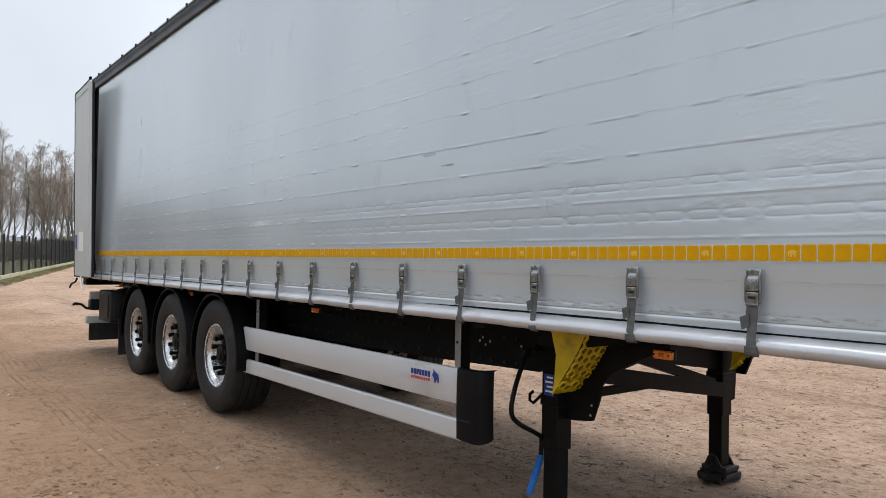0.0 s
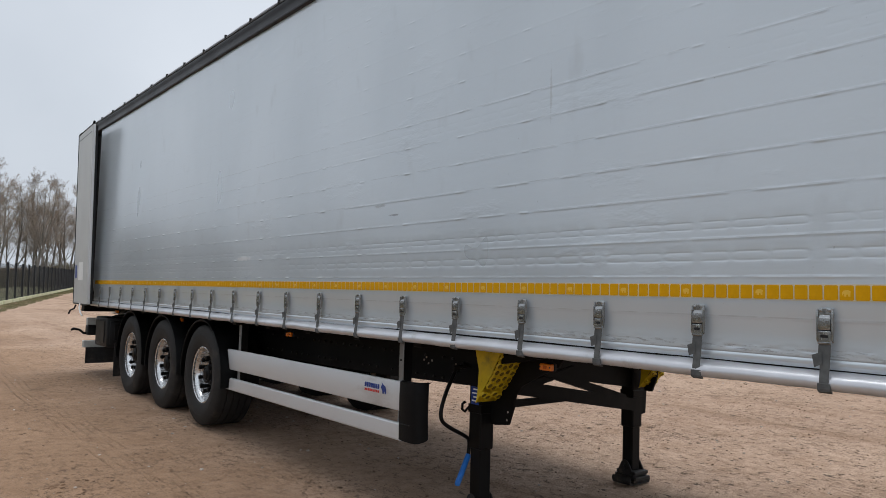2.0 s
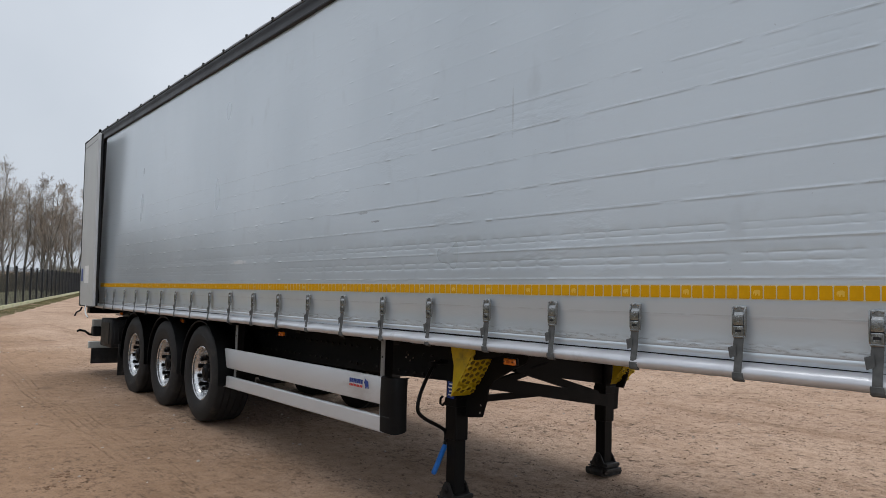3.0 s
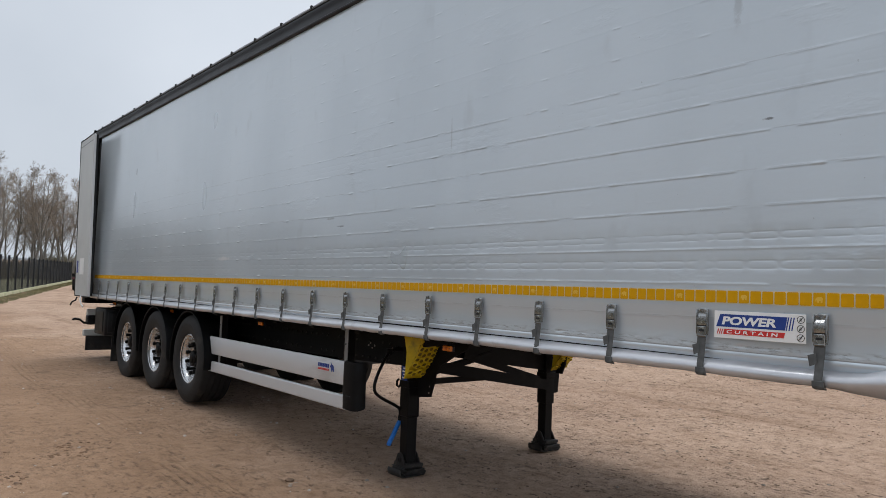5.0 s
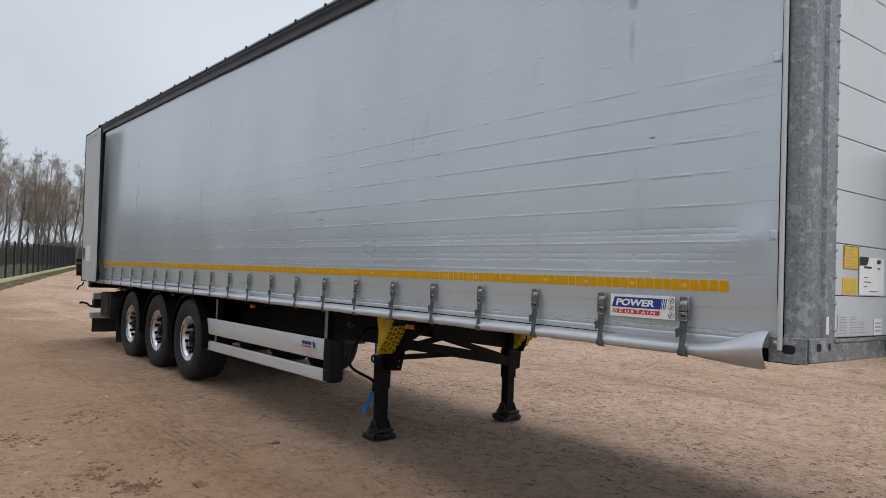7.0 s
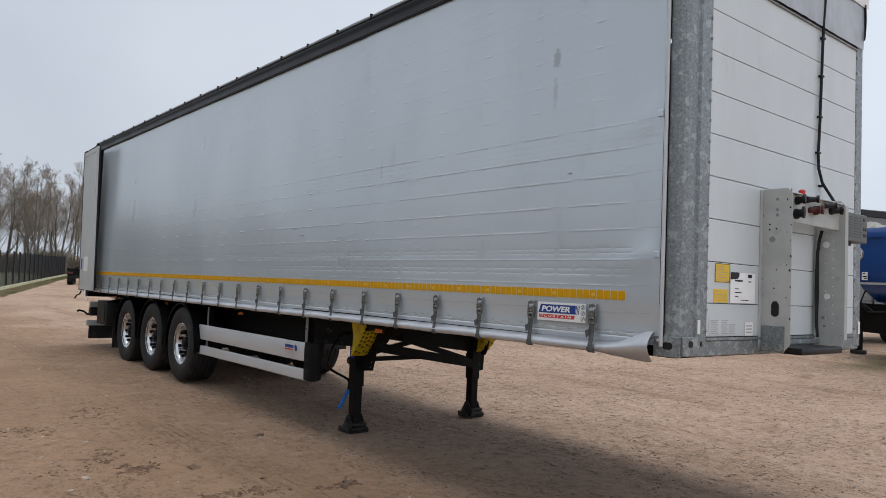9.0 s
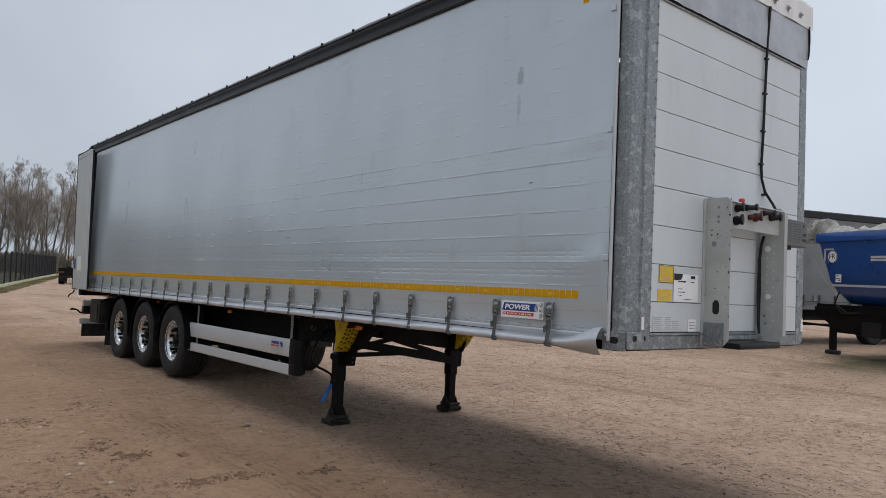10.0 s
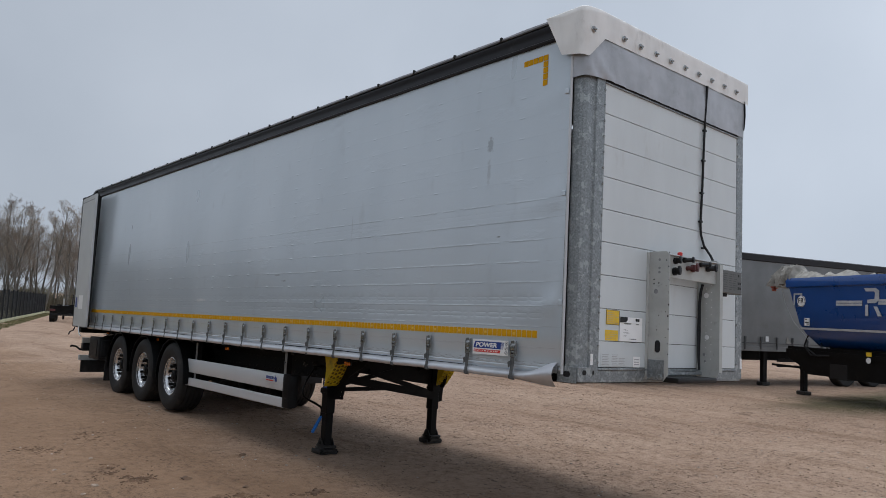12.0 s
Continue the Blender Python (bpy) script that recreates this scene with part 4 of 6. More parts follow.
part("locker_handle", tube(bmesh.new(), [(0.22, 12.40, 0.965), (0.26, 12.38, 0.985), (0.36, 12.38, 0.985), (0.40, 12.40, 0.965)], 0.014, 6), PLASTIC, locker_ob)
part("rear_bumper", B(0.04, 2.49, 13.34, 13.44, 0.435, 0.545, bev=0.008), PAINT, trailer, "grey underrun bumper bar")
part("rear_flap", B(0.07, 0.62, 13.30, 13.32, 0.185, 0.44, bev=0.003), RUBBER, trailer)
part("lamp_bar", B(0.08, 2.45, 13.33, 13.42, 0.80, 0.915, bev=0.008), PAINT, trailer)
part("tail_lamp", B(0.08, 0.34, 13.30, 13.45, 0.635, 0.80, bev=0.012), PLASTIC, trailer)
for x in (0.55, 1.92):
    part("bumper_arm", B(x, x + 0.06, 13.0, 13.36, 0.45, 1.13), BLACK, trailer)
part("rear_crank", tube(bmesh.new(), [(0.16, 13.36, 0.655), (0.04, 13.38, 0.665), (-0.02, 13.40, 0.72), (-0.10, 13.42, 0.735), (-0.14, 13.43, 0.715)], [0.02, 0.02, 0.018, 0.022, 0.016], 8), BLACK, trailer, "black crank handle at the rear corner")
part("rear_step", B(0.20, 0.36, 12.2, 12.42, 1.02, 1.035, bev=0.003), BOARD, trailer)


# ---- landing legs ----
def leg_foot(x, y, z):
    """Hinged foot: a curled base plate, a short stack of plates and two rounded cheeks on a cross bolt."""
    bm = bmesh.new()
    curl = [(-0.140 + 0.038 * math.cos(a), 0.038 + 0.038 * math.sin(a)) for a in span(-0.5 * math.pi, -1.25 * math.pi, 8)]
    back = [(-0.140 + 0.029 * math.cos(a), 0.038 + 0.029 * math.sin(a)) for a in span(-1.25 * math.pi, -0.5 * math.pi, 8)]
    prism(bm, [(0.122, 0.0)] + curl + back + [(0.114, 0.009), (0.134, 0.036), (0.146, 0.032)], 1, -0.125, 0.085, 0.003)
    for x0, x1, y0, y1, z0, z1 in ((-0.118, 0.126, -0.120, 0.116, 0.013, 0.030), (-0.104, 0.118, -0.136, 0.108, 0.034, 0.058), (-0.108, 0.110, -0.112, 0.112, 0.062, 0.070), (-0.092, 0.108, -0.122, 0.100, 0.074, 0.100)):
        box(bm, x0, x1, y0, y1, z0, z1, 0.004)
    for s in (-1, 1):
        arch = [(-0.105, 0.04), (0.090, 0.04), (0.085, 0.085)] + [(0.052 * math.cos(a), 0.135 + 0.050 * math.sin(a)) for a in span(0.2, math.pi - 0.2, 7)] + [(-0.095, 0.085)]
        prism(bm, arch, 0, s * 0.088 - 0.007, s * 0.088 + 0.007, 0.002)
    tube(bm, [(-0.122, 0, 0.128), (0.122, 0, 0.128)], 0.016, 10)
    tube(bm, [(-0.112, 0, 0.128), (-0.095, 0, 0.128)], 0.028, 6)
    tube(bm, [(0.095, 0, 0.128), (0.112, 0, 0.128)], 0.028, 6)
    bmesh.ops.scale(bm, verts=bm.verts[:], vec=(0.86, 0.86, 1.0))
    bmesh.ops.translate(bm, verts=bm.verts[:], vec=(x, y, z))
    return bm


LEG_STEEL = surf("greasy_black_steel", (0.008, 0.0077, 0.0077), 0.42, 0, 0.3, 6, 0.2, 80, (0.030, 0.025, 0.021), 0.16, 5, stretch=(1, 1, 0.25))
FOOT_STEEL = surf("muddy_steel", (0.020, 0.018, 0.017), 0.6, 0, 0.3, 10, 0.4, 60, (0.12, 0.095, 0.075), 0.30, 8)
for lx, ly, floor_z in ((0.566, 4.275, -0.086), (2.254, 4.285, -0.056)):
    leg = part("landing_leg", B(lx - 0.062, lx + 0.062, ly - 0.062, ly + 0.062, 0.395, 1.13, bev=0.008), LEG_STEEL, trailer, "black steel landing leg with a stacked plate foot")
    part("inner_tube", B(lx - 0.051, lx + 0.051, ly - 0.051, ly + 0.051, floor_z + 0.10, 0.41, bev=0.006), LEG_STEEL, leg)
    part("foot", leg_foot(lx, ly, floor_z), FOOT_STEEL, leg, "muddy hinged foot")
    part("gusset", prism(bmesh.new(), [(4.25, 1.12), (3.52, 1.12), (3.60, 1.01), (3.75, 0.945), (3.915, 0.86), (3.98, 0.79), (3.996, 0.71), (4.041, 0.588), (4.166, 0.569), (4.25, 0.569)] if lx < 1 else [(4.18, 1.12), (3.99, 1.12), (4.07, 0.80), (4.11, 0.70), (4.18, 0.70)], 0, lx + 0.03, lx + 0.05), BLACK, leg)
    part("sleeve_collar", B(lx - 0.067, lx + 0.067, ly - 0.067, ly + 0.067, 0.64, 0.70, bev=0.004), LEG_STEEL, leg)
    if lx < 1:
        part("brace_lug", B(lx + 0.05, lx + 0.10, 4.10, 4.24, 0.575, 0.78, bev=0.003), BLACK, leg)
        for yy, zz in ((4.045, 0.672), (4.052, 0.618)):
            hole = part("bolt_hole", lathe(bmesh.new(), [(-0.0015, 0.007), (0.0, 0.007)], 10), STONE, leg)
            hole.location = (lx + 0.0295, yy, zz)
    else:
        part("brace_lug", prism(bmesh.new(), [(2.315, 0.49), (2.385, 0.50), (2.40, 0.72), (2.43, 1.10), (2.315, 1.10)], 1, 4.24, 4.26, 0.002), BLACK, leg)
part("leg_label", B(0.4965, 0.4995, 4.232, 4.308, 0.700, 0.820), NAVY, trailer, "small blue and white data label")
for k in range(4):
    part("label_bar", B(0.4945, 0.496, 4.242, 4.298 - 0.012 * (k % 2), 0.720 + 0.026 * k, 0.730 + 0.026 * k), WHITE, trailer)


def beam_between(name, a, b, w, h):
    a, b = Vector(a), Vector(b)
    d = (b - a).normalized()
    side = d.cross(Vector((0, 0, 1))).normalized()
    up = side.cross(d)
    bm = bmesh.new()
    rings = [[bm.verts.new(p + side * sx * w / 2 + up * sz * h / 2) for sx, sz in ((-1, -1), (1, -1), (1, 1), (-1, 1))] for p in (a, b)]
    for k in range(4):
        bm.faces.new((rings[0][k], rings[0][(k + 1) % 4], rings[1][(k + 1) % 4], rings[1][k]))
    bm.faces.new(rings[0]), bm.faces.new(rings[1][::-1])
    return part(name, bm, BLACK, trailer)


beam_between("leg_brace", (0.62, 4.22, 0.838), (2.22, 4.24, 0.582), 0.05, 0.10)
beam_between("leg_brace", (0.60, 4.27, 0.678), (1.95, 4.27, 0.690), 0.04, 0.048)
beam_between("leg_brace", (1.12, 4.25, 0.905), (2.10, 4.25, 0.640), 0.05, 0.062)
beam_between("leg_brace", (0.72, 4.27, 0.745), (1.50, 4.27, 0.905), 0.045, 0.052)
part("brace_beam", prism(bmesh.new(), [(0.60, 0.935), (1.0, 0.885), (1.9, 0.762), (2.30, 0.71), (2.35, 1.134), (0.60, 1.134)], 1, 4.26, 4.40, 0.004), BLACK, trailer)
part("neck_arch", prism(bmesh.new(), [(3.0, 1.134), (4.3, 1.134), (4.3, 0.98), (4.05, 0.99), (3.75, 1.04), (3.45, 1.10)], 0, 0.44, 0.50), BLACK, trailer)


def step_plate(x0, x1, size=1.0):
    """Yellow anti-slip step: a flat cheek and a curved tread with raised honeycomb rings."""
    ob = part("step_plate", prism(bmesh.new(), [(4.20, 1.10), (3.93, 1.10), (4.03, 0.93), (4.11, 0.82), (4.18, 0.725), (4.165, 0.80), (4.155, 0.95)], 0, x0, x0 + 0.006), YELLOW, trailer, "yellow folded step plate with honeycomb tread")
    path = [(3.93, 1.10), (3.965, 1.02), (4.015, 0.94), (4.075, 0.855), (4.185, 0.728)]
    tread = bmesh.new()
    sweep(tread, [[(x0, y, z), (x1, y - 0.02, z + 0.004)] for y, z in path])
    bmesh.ops.solidify(tread, geom=tread.faces[:], thickness=0.006)
    part("tread", tread, YELLOW, ob)
    ring_me = finish(lathe(bmesh.new(), [(-0.004, 0.021 * size), (-0.014, 0.021 * size), (-0.014, 0.027 * size), (-0.004, 0.034 * size)], 6), "tread_ring", YELLOW)
    # Flat discs in a darker yellow paint the shade inside the rings.
    hole_me = finish(lathe(bmesh.new(), [(-0.0085, 0.0195 * size), (-0.0075, 0.0195 * size)], 8), "ring_shade", surf("shaded_yellow", (0.16, 0.11, 0.01), 0.6))
    for i in range(7):
        for j in range(4):
            u, v = (i + 0.5 + 0.25 * (j % 2)) / 7.4, (j + 0.5) / 4
            k = min(3, int(u * 4))
            f = u * 4 - k
            (ya, za), (yb, zb) = path[k], path[k + 1]
            c = Vector((x0 + (x1 - x0) * v, ya + (yb - ya) * f - 0.02 * v, za + (zb - za) * f + 0.004 * v))
            e1, e2 = Vector((x1 - x0, -0.02, 0.004)).normalized(), Vector((0, yb - ya, zb - za)).normalized()
            nrm = e1.cross(e2).normalized()
            if nrm.y > 0:
                nrm = -nrm
            q = (-nrm).to_track_quat("X", "Z").to_matrix().to_4x4()
            for mesh in (ring_me, hole_me):
                o = new(mesh.name.split(".")[0], mesh)
                o.parent = ob
                o.matrix_basis = Matrix.Translation(c) @ q
    return ob


step_plate(0.425, 0.60)
step_plate(2.21, 2.38, 0.68)


def bent(pts, rounds=2):
    """Corner cutting: the same way with rounded bends."""
    pts = [Vector(q) for q in pts]
    for _ in range(rounds):
        cut = [pts[0]]
        for q, r in zip(pts, pts[1:]):
            cut += [q.lerp(r, 0.25), q.lerp(r, 0.75)]
        pts = cut + [pts[-1]]
    return pts


crank = tube(bmesh.new(), bent([(0.56, 4.345, 0.965), (0.40, 4.345, 0.955), (0.355, 4.32, 0.925), (0.205, 4.245, 0.775), (0.155, 4.225, 0.645), (0.215, 4.225, 0.585), (0.44, 4.295, 0.49), (0.525, 4.345, 0.445), (0.514, 4.344, 0.345)]), 0.0135, 10)
crank_ob = part("leg_crank", crank, LEG_STEEL, trailer, "bent black crank handle with a blue grip", 60)
part("crank_grip", tube(bmesh.new(), [(0.516, 4.346, 0.352), (0.512, 4.343, 0.338), (0.379, 4.293, 0.174), (0.374, 4.291, 0.166)], [0.014, 0.0195, 0.0195, 0.013], 12), BLUEGRIP, crank_ob, "blue rubber grip")
part("crank_joint", box(tube(bmesh.new(), [(0.44, 4.345, 0.96), (0.56, 4.345, 0.965)], 0.022, 10), 0.345, 0.40, 4.315, 4.36, 0.915, 0.965, 0.006), BLACK, crank_ob)
part("crank_hook", tube(bmesh.new(), [(0.60, 4.40, 0.695), (0.61, 4.47, 0.640), (0.612, 4.505, 0.612), (0.612, 4.535, 0.622), (0.612, 4.535, 0.66), (0.612, 4.51, 0.678)], 0.010, 8), LEG_STEEL, trailer)


# ---- headboard ----
front = prism(bmesh.new(), [(0.018, 0.118), (0.020, 0.055), (0.034, 0.028), (0.060, 0.012), (0.150, 0.008), (0.158, -0.006), (0.266, -0.006), (0.270, 0.0), (0.270, 0.05), (0.06, 0.118)], 2, 1.19, 3.70)
post_l = part("corner_post", front, GALV, trailer, "galvanised corner post with spangled zinc", 25)
part("post_plate", box(B(0.020, 0.235, -0.010, 0.006, 1.150, 1.265, bev=0.004), 0.0125, 0.029, 0.007, 0.19, 1.140, 1.262, 0.003), GALV, post_l)
part("post_slot", prism(bmesh.new(), [(0.072, 1.215), (0.080, 1.203), (0.108, 1.203), (0.118, 1.215), (0.118, 1.228), (0.108, 1.240), (0.080, 1.240), (0.072, 1.228)], 1, -0.0125, -0.0105), SEAL, post_l)
part("post_slot", prism(bmesh.new(), [(0.195, 1.210), (0.205, 1.203), (0.213, 1.212), (0.213, 1.232), (0.203, 1.240), (0.195, 1.232)], 1, -0.0125, -0.0105), SEAL, post_l)
part("post_slot", prism(bmesh.new(), [(0.060, 1.193), (0.072, 1.184), (0.112, 1.184), (0.126, 1.196), (0.126, 1.214), (0.112, 1.226), (0.072, 1.226), (0.060, 1.216)], 0, 0.0105, 0.0122), SEAL, post_l)
part("white_reflector", B(0.165, 0.195, -0.011, -0.0065, 1.28, 1.365, bev=0.002), WHITE, post_l)
part("corner_post", B(2.405, 2.535, -0.004, 0.10, 1.165, 3.70, bev=0.008), GALV, trailer, "galvanised corner post with spangled zinc")
part("white_reflector", B(2.49, 2.525, -0.010, -0.0045, 1.26, 1.36, bev=0.002), WHITE, trailer)
part("latch_pin", tube(bmesh.new(), [(0.012, 0.165, 1.235), (0.03, 0.12, 1.215), (0.05, 0.05, 1.215)], 0.016, 8), STEEL, trailer)
part("front_beam", B(0.10, 2.51, 0.0, 0.10, 1.145, 1.240, bev=0.006), GALV, trailer, "galvanised front cross beam")
part("front_ledge", B(0.262, 2.41, -0.012, 0.02, 1.240, 1.258, bev=0.003), GALV, trailer)
part("headboard_back", B(0.25, 2.42, 0.014, 0.05, 1.24, 3.74), SEAL, trailer)
LINES = [1.262, 1.467, 1.722, 1.985, 2.248, 2.511, 2.773, 3.030, 3.289, 3.548]
for z0, z1 in zip(LINES, LINES[1:]):
    part("headboard_panel", B(0.272, 2.403, -0.002, 0.016, z0 + 0.002, z1 - 0.002, bev=0.0025), PANEL, trailer, "white aluminium headboard panel")
bolt_me = finish(lathe(bmesh.new(), [(-0.012, 0.003), (-0.011, 0.008), (-0.003, 0.011)], 8, "y"), "panel_bolt", STEEL)
for k in range(18):
    for x in (0.258, 2.418):
        o = new("panel_bolt", bolt_me)
        o.parent = trailer
        o.location = (x, -0.003, 1.30 + 0.128 * k)
part("top_ledge", B(0.262, 2.41, -0.016, 0.02, 3.531, 3.543, bev=0.003), GALV, trailer)
part("ledge_gap", B(0.262, 2.41, -0.010, 0.02, 3.545, 3.575), SEAL, trailer)

skirt = bmesh.new()


def skirt_row(u):
    """u from 0 (curtain side) over the corner and across the front."""
    if u < 0.083:
        x, y = -0.004, 0.125 - u
    elif u < 0.177:
        a = (u - 0.083) / 0.094 * math.pi / 2
        x, y = 0.056 - 0.06 * math.cos(a), 0.042 - 0.06 * math.sin(a)
    else:
        x, y = 0.056 + (u - 0.177), -0.018
    f = 0.006 * nz(u * 3.0, 2.0) + 0.004 * nz(u * 12)
    return [(x, y - abs(f) * (1 - t) - (0.006 + 0.012 * smooth(0.9, 0.3, u) * smooth(0.75, 0.35, t)) * abs(nz(u * 6 + 2.5 * t, 3 * t, 6.0)) - 0.006 * math.sin(3 * t), 3.535 + 0.022 * smooth(0.15, 0.45, u) + 0.004 * nz(u * 2.2) + 0.385 * t) for t in (0, 0.06, 0.12, 0.2, 0.3, 0.4, 0.5, 0.6, 0.75, 0.9, 1.0)]


sweep(skirt, [skirt_row(u) for u in span(0.0, 2.62, 180)])
part("front_skirt", skirt, TARP, trailer, "grey tarpaulin band over the headboard", 60)

cap = bmesh.new()


def cap_row(u):
    """Roof cover folded over: along the side flap, round the corner, across the front."""
    turn = radians(90) * min(1.0, max(0.0, (u - 0.345) / 0.11))
    x, y = 0.04 - 0.084 * math.cos(turn) + max(0.0, u - 0.455), 0.04 - 0.07 * math.sin(turn) + max(0.0, 0.345 - u)
    low = 4.088 - 0.353 * min(1.0, u / 0.179) - 0.20 * max(0.0, u - 0.179) if u < 0.43 else min(3.88, 3.685 + 1.02 * (u - 0.43)) + 0.012 * max(0.0, u - 0.62)
    out = Vector((-math.cos(turn), -math.sin(turn), 0))
    crest = 4.088 + 0.014 * smooth(0.4, 0.6, u) + 0.009 * max(0.0, u - 0.5)
    f = 0.006 * nz(u * 4.0, 9.0) + 0.003 * nz(u * 15.0, 4.0)
    base = Vector((x, y, 0))
    rows = [base + out * (f * (1 - 0.6 * t) + 0.004 * nz(u * 9, 5 * t, 2.0)) + Vector((0, 0, low + (crest - low) * t)) for t in (0, 0.15, 0.3, 0.45, 0.6, 0.75, 0.9, 1.0)]
    for inset, rise in ((0.012, 0.010), (0.04, 0.020), (0.06, 0.028)) if u < 0.46 else ((0.012, 0.012), (0.05, 0.026), (0.35, 0.04)):
        rows.append(base - out * inset + Vector((0, 0, crest + rise)))
    return rows


sweep(cap, [cap_row(u) for u in span(0.0, 0.179, 8) + span(0.19, 0.345, 8) + span(0.355, 0.62, 22) + span(0.64, 2.99, 120)])
cover = part("roof_cover", cap, CAPTARP, trailer, "off-white roof cover folded over the front edge", 60)
grom = lathe(bmesh.new(), [(-0.0335, 0.026), (-0.040, 0.026), (-0.043, 0.021), (-0.040, 0.014), (-0.040, 0.002)], 16, "y")
pin = box(tube(bmesh.new(), [(0, -0.036, 0), (0.004, -0.050, 0.003)], 0.010, 8), -0.018, 0.020, -0.056, -0.048, -0.007, 0.009, 0.003)
g0 = part("grommet", grom, STEEL, cover, "metal eyelet with a turn-pin")
p0 = part("eyelet_pin", pin, STEEL, cover)
for k in range(10):
    x, z = (0.456 + 0.2327 * (k - 1), 3.955 + 0.0033 * (k - 1)) if k else (0.052, 3.912)
    for src in (g0, p0):
        if k:
            o = src.copy()
            scene.collection.objects.link(o)
            o.matrix_basis = pose(x, 0, z)
        else:
            src.matrix_basis = pose(x, 0, z)

part("cover_strap", sweep(bmesh.new(), [[(2.494 + o, -0.040, z), (2.502 + o, -0.028, z), (2.494 + o, -0.006, z)] for z, o in ((3.93, 0.004), (3.86, 0.012), (3.78, 0.014), (3.70, 0.006), (3.63, -0.010))]), SEAL, cover, "black edge strap")

# stickers on the headboard; writing as bars
ys_, yf_ = -0.0045, -0.0032
def decal(name, x0, x1, z0, z1, material, parent=None, proud=0.0):
    return part(name, B(x0, x1, ys_ - proud, yf_ - proud, z0, z1), material, parent or trailer)


yel = decal("yellow_sticker", 0.354, 0.530, 1.598, 1.716, YFILM)
for k in range(6):
    decal("print_bar", 0.368, 0.515 - 0.03 * (k % 3), 1.612 + 0.016 * k, 1.6145 + 0.016 * k, GREYINK, yel, 0.002)
for x0, x1, z0, z1 in ((0.356, 0.528, 1.599, 1.602), (0.356, 0.528, 1.712, 1.715), (0.356, 0.359, 1.603, 1.711), (0.525, 0.528, 1.603, 1.711)):
    decal("sticker_border", x0, x1, z0, z1, BOXPRINT, yel, 0.002)
yel2 = decal("yellow_sticker", 0.347, 0.514, 1.474, 1.556, YFILM)
for k in range(4):
    decal("print_bar", 0.360, 0.50 - 0.03 * (k % 2), 1.488 + 0.017 * k, 1.490 + 0.017 * k, GREYINK, yel2, 0.002)
sheet_ob = decal("white_notice", 0.532, 0.840, 1.474, 1.668, NOTICE, None, 0.004)
part("dark_tab", prism(bmesh.new(), [(0.534, 1.622), (0.615, 1.626), (0.632, 1.640), (0.640, 1.668), (0.534, 1.668)], 1, ys_ - 0.005, yf_ - 0.005), INK, sheet_ob)
decal("code_block", 0.745, 0.80, 1.638, 1.660, INK, sheet_ob, 0.004)
for k, (a, b) in enumerate(((0.585, 0.68), (0.75, 0.79), (0.585, 0.64), (0.585, 0.67), (0.585, 0.63), (0.66, 0.76))):
    decal("print_bar", a, b, 1.610 - 0.024 * k + (0.024 if k == 1 else 0), (1.621 if k == 0 else 1.6155) - 0.024 * k + (0.026 if k == 1 else 0), INK, sheet_ob, 0.004)
plate = decal("data_plate", 0.300, 0.665, 1.272, 1.378, PANEL, None, 0.001)
for col, (a, b) in enumerate(((0.315, 0.40), (0.44, 0.515), (0.53, 0.61))):
    for k in range(7 if col < 2 else 5):
        decal("print_bar", a, b - 0.015 * (k % 2), 1.282 + 0.013 * k, 1.286 + 0.013 * k, GREYINK, plate, 0.003)
tag = decal("white_tag", 0.728, 0.826, 1.266, 1.352, NOTICE, None, 0.001)
for k in range(3):
    decal("print_bar", 0.74, 0.81, 1.285 + 0.02 * k, 1.292 + 0.02 * k, GREYINK, tag, 0.003)


